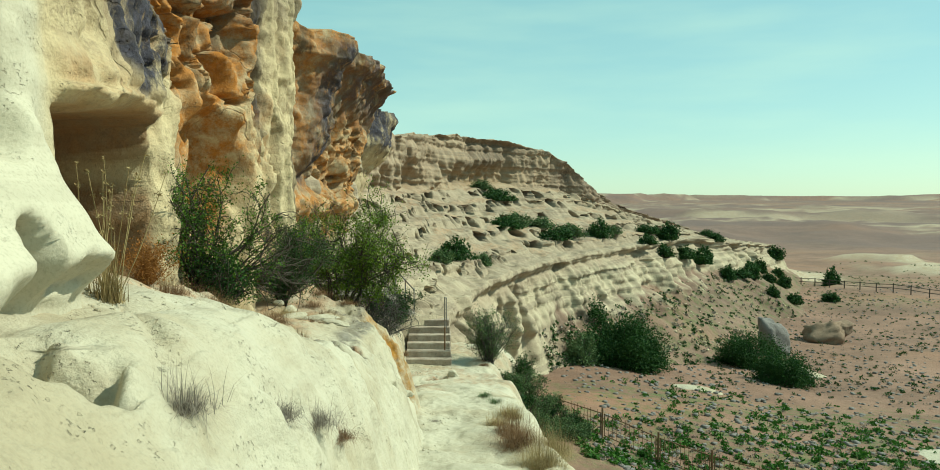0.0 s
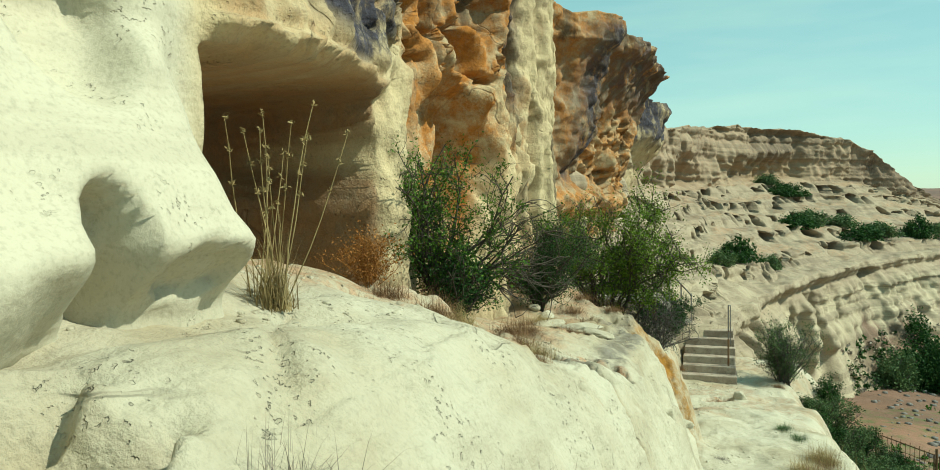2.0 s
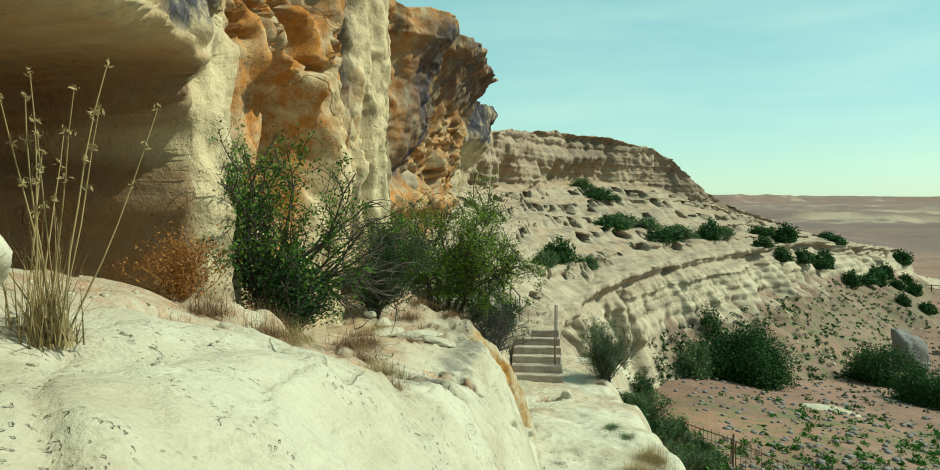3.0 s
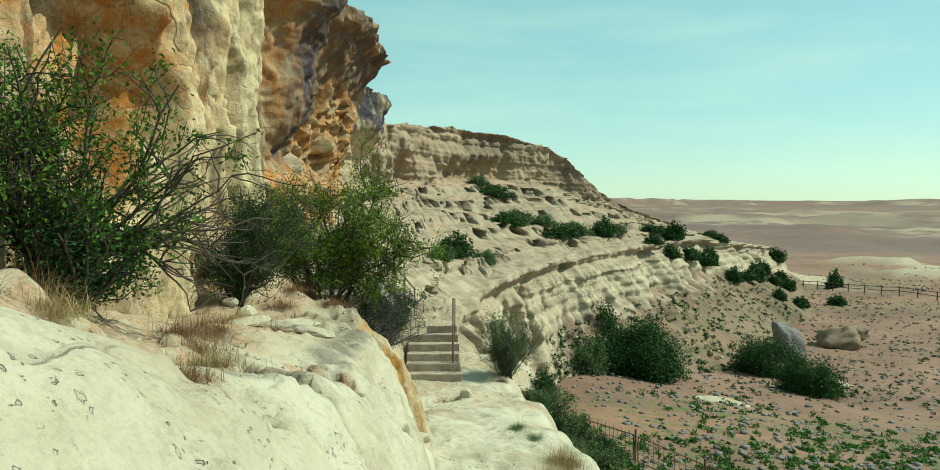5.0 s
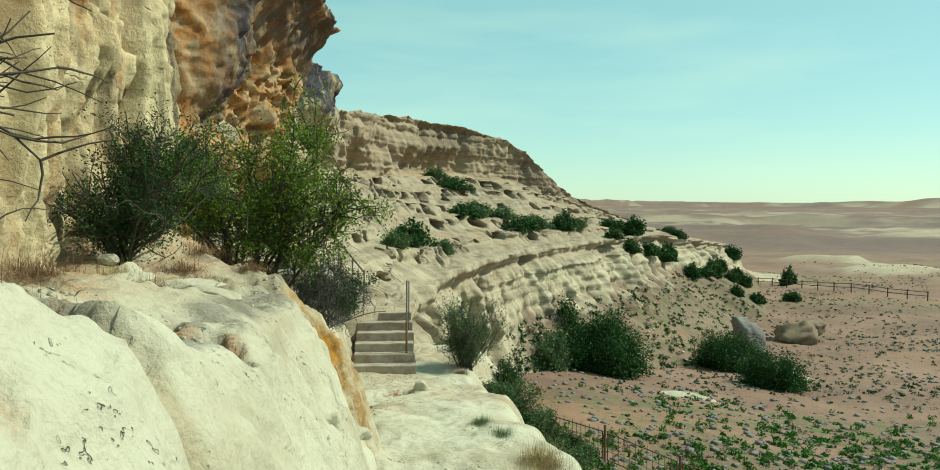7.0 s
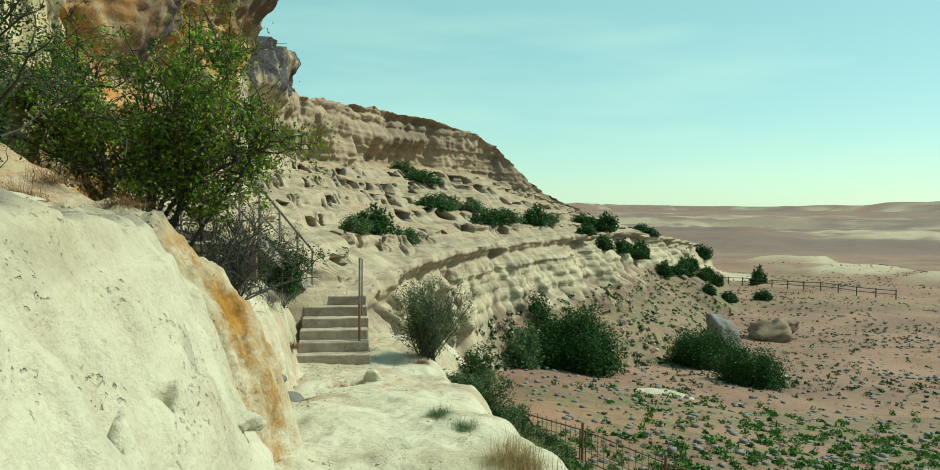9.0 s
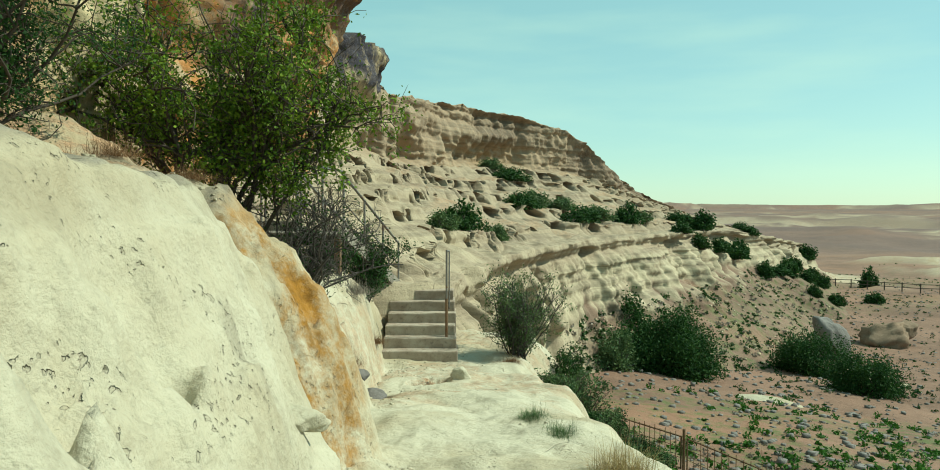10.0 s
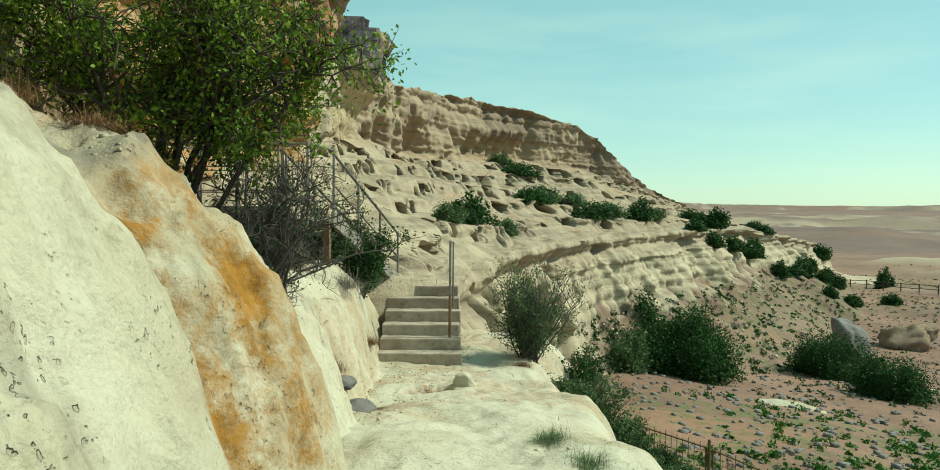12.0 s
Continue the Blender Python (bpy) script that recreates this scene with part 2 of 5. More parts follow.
def valley(x, y):
    base = curve([-60, 10, 28, 52, 120, 400, 5000], [-5.6, -5.8, -6.3, -8.5, -9.4, -11.5, -11.0], y)
    r = np.hypot(x, y)
    base = base - 0.1 * np.clip(x - 3, 0, 14)
    base = base + 0.25 * fbm(x * 0.12, y * 0.12, 0, 3, 5) + 0.06 * fbm(x * 0.9, y * 0.9, 0, 3, 8) * step01(160, 60, r)
    # pale low outcrops, a broken escarpment and the flat-topped hills on the horizon
    out1 = step01(0.25, 0.75, fbm(x * 0.05, y * 0.05, 0, 3, 61)) * step01(95, 115, y) * step01(230, 170, y)
    base = base + 1.6 * out1 + 1.9 * np.exp(-(((x - 76) / 12) ** 2 + ((y - 156) / 16) ** 2) ** 2) * (0.75 + 0.4 * fbm(x * 0.09, y * 0.09, 0, 3, 63))
    wob = fbm(x * 0.006, y * 0.006, 0, 4, 21)
    base = base + 4.5 * step01(270, 360, r + 80 * wob) + 5 * step01(480, 560, r + 120 * wob) + 4 * step01(800, 1100, r + 150 * wob)
    base = base + step01(180, 330, r) * 1.8 * fbm(x * 0.025, y * 0.025, 0, 4, 31)
    mesa = fbm(x * 0.0016 + 3, y * 0.0016, 0, 2, 44)
    base = base + 9 * step01(1400, 2000, r) + 17 * step01(0.05, 0.2, mesa) * step01(1500, 1900, r) + 9 * step01(0.5, 0.6, mesa) * step01(1500, 1900, r)
    return base


HOLES = [(-2.06, 8.98, 0.34, 0.22), (-1.8, 10.22, 0.25, 0.2), (-1.45, 7.3, 0.3, 0.1), (-1.2, 7.9, 0.1, 0.06), (-1.99, 20.1, 0.3, 0.2), (-2.5, 18.3, 0.3, 0.22),
         (-2.2, 6.5, 0.25, 0.12), (-1.2, 3.76, 0.3, 0.3), (-2.75, 8.2, 0.42, -0.12), (-2.45, 7.8, 0.28, -0.08), (-1.36, 10.95, 0.2, 0.28), (-1.5, 11.6, 0.16, 0.12)]


def bank_t(x, y):
    t = np.clip((bank_foot(y) + 0.09 * fbm(x * 0.7, y * 0.7, 0, 3, 9) + 0.05 * fbm(x * 4, y * 4, 0, 3, 19) - x) / bank_width(y), 0, 1)
    # broken beds stand out of the face as small ledges
    beds = t * 6 + 0.9 * fbm(y * 0.7, x * 0.3, 0, 3, 24)
    fr = beds - np.floor(beds)
    rough = 0.25 + 0.75 * step01(11.6, 13.2, y) * step01(18.5, 16.5, y)
    rough = rough * step01(-0.25, 0.35, fbm(y * 1.1, x * 1.1, 0, 3, 25) + 0.15)
    return np.clip(t + 0.12 * rough * (step01(0.25, 0.7, fr) - fr) * step01(0, 0.12, t) * step01(1, 0.9, t), 0, 1)


def drop_k(x, y):
    d = (x - path_edge(y) - 0.3 * fbm(x * 0.6, y * 0.6, 0, 4, 4)) / (1.1 + 0.08 * np.clip(y - 20, 0, 8) + 0.8 * step01(8, 2, y))
    return step01(0.0, 1.6, d) * 0.8 + step01(1.0, 4.5, d) * 0.2


def ground_height(x, y):
    v = valley(x, y)
    f = path_floor(y) + 0.07 * fbm(x * 1.3, y * 1.3, 0, 4, 2)
    t = bank_t(x, y)
    s = 1 - (1 - t) ** curve([-30, 7, 9.5, 14, 16, 40], [2.6, 2.5, 1.9, 1.8, 2.4, 2.6], y)
    top = bank_top(y) + curve([-30, 6, 9, 13.6, 15, 16, 18, 24, 60], [0.2, 0.28, 0.3, 0.22, 0.6, 0.75, 0.6, 0.15, 0.1], y) * np.clip(bank_foot(y) - bank_width(y) - x, 0, 1.6)
    z = f + (np.maximum(top, f) - f) * s
    edge = step01(0.0, 0.4, t)
    z = z + 0.06 * fbm(x * 0.8, y * 0.8, 0, 4, 13) * edge
    # thin beds that break along the bank, and a long crack
    bed = z * 5 + 0.8 * fbm(x * 0.5, y * 0.5, 0, 3, 15)
    z = z + 0.025 * (step01(0.55, 0.85, bed - np.floor(bed)) - 0.5) * edge * step01(0.1, 0.5, fbm(x * 0.9, y * 0.9, 0, 2, 16) + 0.35)
    line = y - 8.69 + 0.25 * (x + 1.0) + 0.06 * fbm(x * 2, y * 0.5, 0, 4, 18)
    crack = np.exp(-(line / (0.03 + 0.03 * step01(-1.5, -1.1, x))) ** 2) * step01(-2.5, -2.0, x) * step01(-0.6, -0.8, x)
    z = z + 0.04 * step01(-0.02, 0.02, line) * step01(0.5, 0.1, line) * step01(-2.5, -2.0, x) * step01(-0.6, -0.8, x)
    z = z - 0.14 * crack
    seam = np.abs(fbm(x * 0.7 + 0.35 * y, y * 0.22, 0, 3, 141, 0.35))
    z = z - 0.04 * step01(0.03, 0.006, seam) * edge * step01(-0.1, 0.25, fbm(x * 0.6, y * 0.6, 0, 2, 142)) * step01(24, 20, y)
    slab = 3.2 * z + 0.9 * y + 0.5 * x + 0.8 * fbm(x * 0.7, y * 0.7, 0, 3, 143)
    z = z + 0.035 * (step01(0.8, 0.98, slab - np.floor(slab)) - (slab - np.floor(slab))) * edge * step01(0.0, 0.35, fbm(x * 0.45, y * 0.45, 0, 2, 144) + 0.15) * step01(6.5, 8, y) * step01(24, 20, y)
    for hx, hy, hr, hd in HOLES:
        r = np.hypot(x - hx, (y - hy) * 0.85) / hr + 0.35 * fbm(x * 4, y * 4, 0, 3, 23)
        z = z - hd * step01(1.15, 0.55, r)
    pit1, pit2, pc = worley(x * 1.9, 0 * x + 0.5, y * 1.9, 81, True)
    z = z - 0.06 * step01(0.34, 0.12, pit1) * (pc > 0.72) * edge
    rub = np.exp(-((y - 14.2) / 1.3) ** 4) * step01(-1.2, -1.6, x) * step01(-3.4, -2.8, x)
    z = z + 0.11 * rub * fbm(x * 3.1, y * 3.1, 0, 4, 27) + 0.03 * edge * fbm(x * 3.2, y * 3.2, 0, 3, 28) * step01(0.0, 0.5, fbm(x * 0.5, y * 0.5, 0, 2, 29) + 0.1)
    k1, k2, kc = worley(x * 9, 0 * x + 0.5, y * 9, 83, True)
    z = z + 0.022 * step01(0.45, 0.15, k1) * (kc > 0.55) * edge * step01(-0.1, 0.4, fbm(x * 0.7, y * 0.7, 0, 3, 84)) * step01(40, 30, y)
    z = z + (v - z) * drop_k(x, y)
    far = np.maximum(step01(26, 31, y), step01(-20, -28, y))
    return z + (v - z) * far


def spaced(parts):
    """Grid lines: (start, end, count) runs joined end to end."""
    return np.concatenate([np.linspace(a, b, n, endpoint=False) for a, b, n in parts] + [[parts[-1][1]]])


gx = np.concatenate([-np.geomspace(3500, 6, 30), spaced([(-5.9, -4.2, 22), (-4.2, -0.3, 180), (-0.3, 1.2, 36), (1.2, 8, 55)]), np.geomspace(8.2, 3500, 130)])
gy = np.concatenate([-np.geomspace(3500, 4, 24), spaced([(-3.8, 2, 30), (2, 21, 520), (21, 32, 130)]), np.geomspace(32.2, 3600, 170)])
GX, GY = np.meshgrid(gx, gy, indexing="ij")
GZ = ground_height(GX, GY)
gr = np.hypot(GX, GY)
soilness = np.maximum(step01(0.35, 0.8, drop_k(GX, GY)), np.maximum(step01(27, 30, GY), step01(-16, -20, GY)))
soilness = soilness * (1 - 0.85 * step01(0.25, 0.75, fbm(GX * 0.05, GY * 0.05, 0, 3, 61)) * step01(95, 115, GY) * step01(230, 170, GY))
knoll = np.exp(-(((GX - 76) / 12) ** 2 + ((GY - 156) / 16) ** 2) ** 2) + np.exp(-(((GX - 46) / 9) ** 2 + ((GY - 140) / 10) ** 2) ** 2)
soilness = soilness * (1 - 0.95 * step01(0.1, 0.4, knoll * (0.6 + 0.6 * fbm(GX * 0.07, GY * 0.05, 0, 3, 62))))
soilness = soilness * (1 - 0.8 * step01(0.3, 0.6, fbm(GX * 0.005, gr * 0.06, 0, 3, 66)) * step01(260, 330, gr) * step01(1300, 900, gr))
gsl = np.abs(np.gradient(GZ, gx, axis=0)) + np.abs(np.gradient(GZ, gy, axis=1))
soilness = soilness * (1 - 0.8 * step01(0.05, 0.12, gsl) * step01(170, 260, gr) * step01(-0.1, 0.3, fbm(GX * 0.01, GY * 0.01, 0, 3, 67)))
behind = np.clip(bank_foot(GY) - bank_width(GY) - GX, 0, 9)
litter = step01(0.35, 0.9, behind) * step01(5.2, 6.4, GY) * (1 - soilness) * 0.9
for hx, hy, hr, hd in HOLES[:7]:
    litter = np.maximum(litter, 1.3 * step01(1.4, 0.6, np.hypot(GX - hx, GY - hy) / hr + 0.3 * fbm(GX * 5, GY * 5, 0, 3, 94)))
litter = np.maximum(litter, 0.8 * step01(0.05, 0.3, drop_k(GX, GY)) * (1 - soilness) * step01(12, 15, GY))
litter = np.maximum(litter, 0.55 * step01(16.5, 18.5, GY) * step01(-0.3, 0.3, fbm(GX, GY, 0, 3, 91)) * (1 - soilness) * step01(0.6, 0.2, bank_t(GX, GY)))
stain = 1.5 * np.exp(-((GY - 14.15) / 0.7) ** 4 - ((GX + 2.0) / 0.48) ** 4) + 0.9 * np.exp(-((GY - 15.1) / 0.2) ** 2 - ((GX + 1.95) / 0.3) ** 2)
greens = step01(0.1, 0.5, fbm(GX * 0.035, GY * 0.06, 0, 3, 51) + 0.9 * bump(GY, 36, 12) - 0.3) * step01(300, 90, gr) * soilness * 0.8
ground = tagged(grid_mesh("ground", GX, GY, GZ, chalk, plain=step01(150, 320, gr) * soilness * (0.55 + 0.6 * fbm(GX * 0.004, gr * 0.02, 0, 3, 69)), soil=soilness, litter=litter, ochre=stain, green=greens,
                          streak=0.55 * step01(0.03, 0.15, bank_t(GX, GY)) * step01(0.99, 0.9, bank_t(GX, GY)) * step01(9.5, 12.5, GY) * (1 - soilness),
                          varnish_shade=0.8 * step01(-0.15, 0.25, fbm(GX * 0.004, gr * 0.014, 0, 4, 68)) * step01(170, 300, gr) + 0.6 * step01(0.9, 0.98, bank_t(GX, GY)) * step01(0.35, 0.1, behind) * step01(8, 9.5, GY) * step01(17, 15, GY),
                          tan=0.65 * np.exp(-((GY - 14.0) / 1.2) ** 4 - ((GX + 2.2) / 0.9) ** 4) * step01(-0.2, 0.4, fbm(GX * 2, GY * 2, GZ * 2, 4, 93) + 0.2) + 0.7 * soilness + 0.45 * step01(0.3, 1.2, behind)
                          + 0.55 * step01(0.5, 0.95, bank_t(GX, GY)) * step01(8.8, 10.5, GY) * step01(18, 16, GY) * step01(-0.1, 0.45, fbm(GX * 1.4, GY * 1.4, GZ * 1.4, 4, 98)) * (1 - soilness)
                          + 0.9 * np.exp(-((GY - 8.69 + 0.25 * (GX + 1.0)) / 0.05) ** 2) * step01(-2.5, -2.0, GX) * step01(-0.6, -0.8, GX)), kind="structure")

# ---- near cliff: a sheet along a line in plan, pushed out or in by height ----
WALL_Y = [-12, -4, 0, 3, 4.2, 5.3, 8.3, 11.2, 15, 18, 21, 24, 28, 33, 41, 46]
WALL_X = [-0.4, -1.5, -2.0, -2.2, -2.25, -2.3, -3.3, -3.9, -4.8, -5.5, -6.9, -7.3, -7.0, -8.2, -9.0, -10]
WALL_TOP = [5, 5.5, 6, 6.2, 6.3, 6.5, 6.8, 7.2, 7.6, 7.6, 7.5, 7.4, 7.0, 6.7, 7.1, 7.1]


def blob(y, z, cy0, cz0, ry0, rz0):
    return step01(1.15, 0.75, np.hypot((y - cy0) / ry0, (z - cz0) / rz0))


def comb(y, z, size, seed, wall=0.16, keep=0.1):
    """Rounded pockets between thin walls."""
    wy = y / size + 0.25 * fbm(y / size * 0.7, 0 * y, z / size * 0.7, 2, seed)
    d1, d2, c = worley(wy, 0 * y + seed + 0.5, z / size * 0.9, seed, True)
    return step01(wall, wall + 0.17, d2 - d1) * (c > keep) * (0.5 + 0.5 * c)


def wall_push(y, z):
    n1 = fbm(y * 0.35, 0 * y, z * 0.35, 4, 3)
    p = 0.2 * n1 + 0.05 * fbm(y * 2.2, 0 * y, z * 1.4, 4, 6)
    # vertical flutes right of the cave
    fl = step01(8.0, 9.5, y) * step01(19, 17, y)
    p = p + fl * 0.16 * fbm(y * 1.9, 0 * y, z * 0.12, 5, 33, 0.6) + fl * 0.16 * (0.5 - np.abs(fbm(y * 1.1, 0 * y, z * 0.3, 4, 34))) + 0.05 * fbm(y * 5, 0 * y, z * 3.0, 4, 35, 0.6) * step01(5.3, 6, y)
    p = p + 0.4 * bump(y, 16.6, 1.2) + 0.08 * bump(y, 12.5, 0.4) * step01(6.5, 4.5, z) + 0.1 * bump(y, 8.9, 0.4) * step01(5.0, 3.4, z)
    p = p - 0.75 * blob(y, z, 10.9, 2.6, 1.25, 1.25) - 1.1 * blob(y, z, 13.4, 4.3, 0.5, 1.0) - 1.4 * blob(y, z, 14.7, 4.7, 0.6, 1.0) - 0.7 * blob(y, z, 14.75, 3.3, 0.35, 0.35)
    p = p - 0.5 * blob(y, z, 11.5, 4.2, 0.45, 0.4) - 0.45 * blob(y, z, 12.1, 4.9, 0.4, 0.35) - 0.5 * blob(y, z, 10.7, 4.6, 0.35, 0.45) - 0.5 * blob(y, z, 13.4, 2.9, 0.45, 0.4)
    p = p - 0.3 * blob(y, z, 9.0, 3.55, 0.12, 0.16)
    slots = step01(0.42, 0.6, fbm(y * 2.6, 0 * y, z * 0.55, 3, 37)) * step01(14.5, 15.5, y) * step01(18.3, 17.8, y) * step01(1.2, 2.2, z)
    p = p - 0.5 * slots
    # pockets above the cave, in the orange hollow and under the crown
    m1 = step01(7.9, 8.6, y) * step01(14.2, 13.2, y) * step01(3.5, 3.8, z - 0.06 * (y - 8)) * step01(6.8, 6.3, z)
    p = p - 0.95 * m1 * comb(y * 0.75, z, 0.4, 5, 0.16, 0.42) - 0.25 * m1 * comb(y * 0.8, z, 0.19, 9, 0.16, 0.35)
    p = p - 0.2 * m1 * blob(y, z, 9.8, 5.0, 2.0, 1.0)
    hol = step01(18.0, 18.6, y) * step01(22.5, 21.2, y)
    m2 = hol * step01(7.4, 6.4, z) * step01(-0.3, 0.4, z)
    p = p - 0.5 * hol * step01(6.8, 5.0, z) - 0.42 * m2 * comb(y, z, 0.3, 11, 0.13, 0.12)
    # crown that leans out, with its underside pitted
    crown = step01(20.5, 22.5, y) * step01(32.5, 30.6, y)
    p = p + curve([-20, 20, 24, 28, 30, 50], [0, 0.2, 1.25, 1.75, 2.0, 2.0], y) * crown * np.clip((z - 2.2) / 4.4, 0, 1) ** 1.15 + 0.28 * crown * fbm(y * 1.1, 0 * y, z * 0.9, 4, 41) + 0.3 * crown * step01(6.55, 6.75, z)
    p = p + 0.8 * bump(y, 23.6, 0.8) * step01(2.6, 4.2, z)
    m3 = step01(24, 25, y) * step01(30, 29, y) * step01(5.6, 4.6, z) * step01(1.2, 2.0, z)
    p = p - 0.6 * m3 * comb(y, z, 0.42, 14) + 0.5 * step01(19, 21, y) * step01(32, 29, y) * bump(z, 2.2, 0.5)
    p = p + 1.3 * step01(35, 38.5, y) * step01(43, 41.5, y) * step01(4.0, 5.3, z) + 0.3 * step01(34, 36, y) * fbm(y * 0.9, 0 * y, z * 0.9, 3, 43)
    # the cave
    cv = step01(5.33, 5.38, y + 0.04 * n1) * step01(8.26, 8.2, y + 0.05 * fbm(z * 1.5, 0 * y, 0 * y, 2, 47))
    roof = 2.9 + 0.11 * (y - 5.3) - 0.12 * step01(7.9, 8.3, y) + 0.03 * fbm(y * 2, 0 * y, 0 * y, 3, 48)
    cv = cv * step01(roof + 0.025, roof - 0.025, z)
    p = np.where(cv > 0, p * (1 - cv) + cv * (-1.75 + 0.1 * step01(1.9, 1.5, z) + 0.04 * fbm(y * 1.5, 0 * y, z * 2.2, 4, 49)), p)
    lip = step01(5.3, 5.5, y) * step01(8.5, 8.2, y) * (1 - cv)
    p = p + 0.12 * lip * step01(roof + 0.2, roof + 0.16, z) * step01(roof + 0.02, roof + 0.05, z)
    p = p - 0.1 * lip * step01(roof + 0.14, roof + 0.05, z + 0.03 * fbm(y * 3, 0 * y, 0 * y, 3, 50)) + 0.1 * lip * bump(z, roof + 0.3, 0.16)
    # smooth bulges and hollows of the white rock before the cave
    shelf = np.where(z > 2.05, np.clip((2.95 - z) / 0.9, 0, 1) ** 0.8, step01(1.72, 2.05, z) * 0.5 + 0.5)
    side = step01(5.3, 5.0, y - 0.18 * (2.1 - z)) * step01(-2, 2.5, y)
    p = p + 0.62 * shelf * side + 0.12 * side * fbm(y * 1.1, 0 * y, z * 1.3, 3, 53)
    p = p - 0.26 * blob(y, z, 4.4, 1.98, 0.13, 0.27) - 0.1 * blob(y, z, 4.82, 1.93, 0.2, 0.1) - 0.22 * blob(y, z, 4.6, 2.95, 0.22, 0.4) - 0.2 * blob(y, z, 3.3, 2.7, 0.3, 0.25)
    p = p + 0.5 * np.exp(-((y - 3.45) / 0.55) ** 2) * step01(1.62, 1.7, z) * step01(2.1, 1.75, z)
    return p


wy = spaced([(-12, 2, 50), (2, 12.6, 330), (12.6, 22, 230), (22, 34, 190), (34, 46, 70)])
wt = np.concatenate([np.linspace(0, 1, 230), np.linspace(1.05, 2, 8)])
WYg, WTg = np.meshgrid(wy, wt, indexing="ij")
wtop = curve(WALL_Y, WALL_TOP, WYg)
wbot = -2.4
up = np.clip(WTg, 0, 1)
WZg = wbot + (wtop - wbot) * up
rough_top = 0.12 * fbm(WYg * 1.3, 0 * WYg, 0 * WYg, 4, 57)
push = wall_push(WYg, WZg)
WXg = curve(WALL_Y, WALL_X, WYg) + push - np.clip(WTg - 1, 0, 1) ** 1.5 * 70
WZg = WZg + rough_top * step01(0.9, 1, WTg) + np.clip(WTg - 1, 0, 1) * 0.8
yy, zz = WYg, WZg
vn = (0.6 * step01(5.5, 6.0, yy) * step01(9.5, 8.5, yy) * step01(3.7, 4.5, zz) + 1.3 * blob(yy, zz, 7.7, 3.95, 1.0, 0.6) + 0.8 * blob(yy, zz, 6.0, 4.6, 0.4, 0.5) + bump(yy, 23.7, 0.9) * step01(2.4, 3.2, zz) * step01(7.6, 7, zz)
      + 0.8 * step01(24, 26, yy) * step01(4.6, 6.0, zz) + 0.9 * step01(13, 13.5, yy) * step01(15.6, 15, yy) * step01(3.4, 4.2, zz) + 0.55 * step01(9, 11, yy) * step01(15.5, 14.5, yy) * step01(4.6, 6.2, zz) + 0.4 * step01(15, 16, yy) * step01(18, 17.5, yy) * step01(5.6, 6.6, zz) + 0.9 * step01(34, 37, yy) * step01(4.5, 5.5, zz) * step01(0.0, 0.3, fbm(yy * 0.8, 0 * yy, zz * 0.3, 3, 58)))
oc_extra = 0.5 * step01(8.6, 9.2, yy) * step01(15, 14, yy) * step01(2.4, 3.4, zz)
deep = step01(8.3, 8.8, yy) * step01(18.5, 17.5, yy) * step01(1.2, 1.8, zz) * step01(0.08, -0.35, push)
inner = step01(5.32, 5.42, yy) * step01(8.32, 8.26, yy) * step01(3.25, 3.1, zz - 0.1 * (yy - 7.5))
oc = (oc_extra + 0.45 * step01(11.5, 13, yy) * step01(18.5, 17.5, yy) * step01(-0.1, 0.35, fbm(yy * 1.5, 0 * yy, zz * 0.35, 3, 59)) + 0.95 * deep + 0.9 * step01(17.7, 18.4, yy) * step01(36, 33, yy) * step01(-0.8, 0.3, zz) + 0.75 * blob(yy, zz, 10.9, 2.9, 1.4, 1.3) + 0.7 * step01(7.2, 8.2, yy) * step01(15.5, 13.5, yy) * step01(3.6, 4.2, zz)
      + 0.35 * bump(zz, 3.2, 0.2) * step01(5.2, 5.6, yy) * step01(8.6, 8.2, yy) + 0.6 * step01(5.4, 5.6, yy) * step01(6.6, 6.2, yy) * step01(3.9, 4.4, zz))
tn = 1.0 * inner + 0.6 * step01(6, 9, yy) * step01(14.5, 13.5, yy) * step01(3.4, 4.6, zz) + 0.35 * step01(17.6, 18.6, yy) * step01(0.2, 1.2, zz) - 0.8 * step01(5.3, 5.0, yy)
cliff = tagged(grid_mesh("wall_cliff", WXg, WYg, WZg, ochre_rock, varnish_shade=vn, ochre=oc * (1 - inner) + 0.3 * inner, tan=tn, streak=1.1 * step01(8, 10, yy) * (1 - inner), chalky=step01(5.4, 5.1, yy)), kind="structure")

# ---- far massif: ledge, terraces and cap ----
ST = [0, 1, 2, 3, 4, 5, 6, 7, 8]
RIM_X, RIM_Y, RIM_Z = [-2.7, -2.3, -1.9, 0.3, 4.6, 11, 17.5, 26, 40], [24.2, 28.5, 36, 46, 58, 72, 85, 99, 130], [-1.45, -1.5, -1.5, -1.5, -1.5, -1.6, -1.8, -2.9, -5]
CAP_X, CAP_Y, CAP_Z = [-7.6, -7.8, -8.9, -9.2, -5.4, 2.0, 8, 18, 30], [20.5, 30, 42, 54, 67, 77, 84, 105, 140], [0.4, 1.8, 3.0, 3.2, 3.8, 3.6, 1.8, -1, -4]
TOP_Z = [5, 5.8, 6.5, 7.4, 8.3, 7.3, 2.6, -0.4, -3.6]
su = np.concatenate([np.linspace(-0.12, 0, 5, endpoint=False), np.linspace(0, 5, 480, endpoint=False), np.linspace(5, 8, 140)])
sv = np.concatenate([np.linspace(-1, -0.16, 48, endpoint=False), np.linspace(-0.16, 0, 26, endpoint=False), np.linspace(0, 1, 170, endpoint=False), np.linspace(1, 2, 60, endpoint=False), np.linspace(2, 3, 12)])
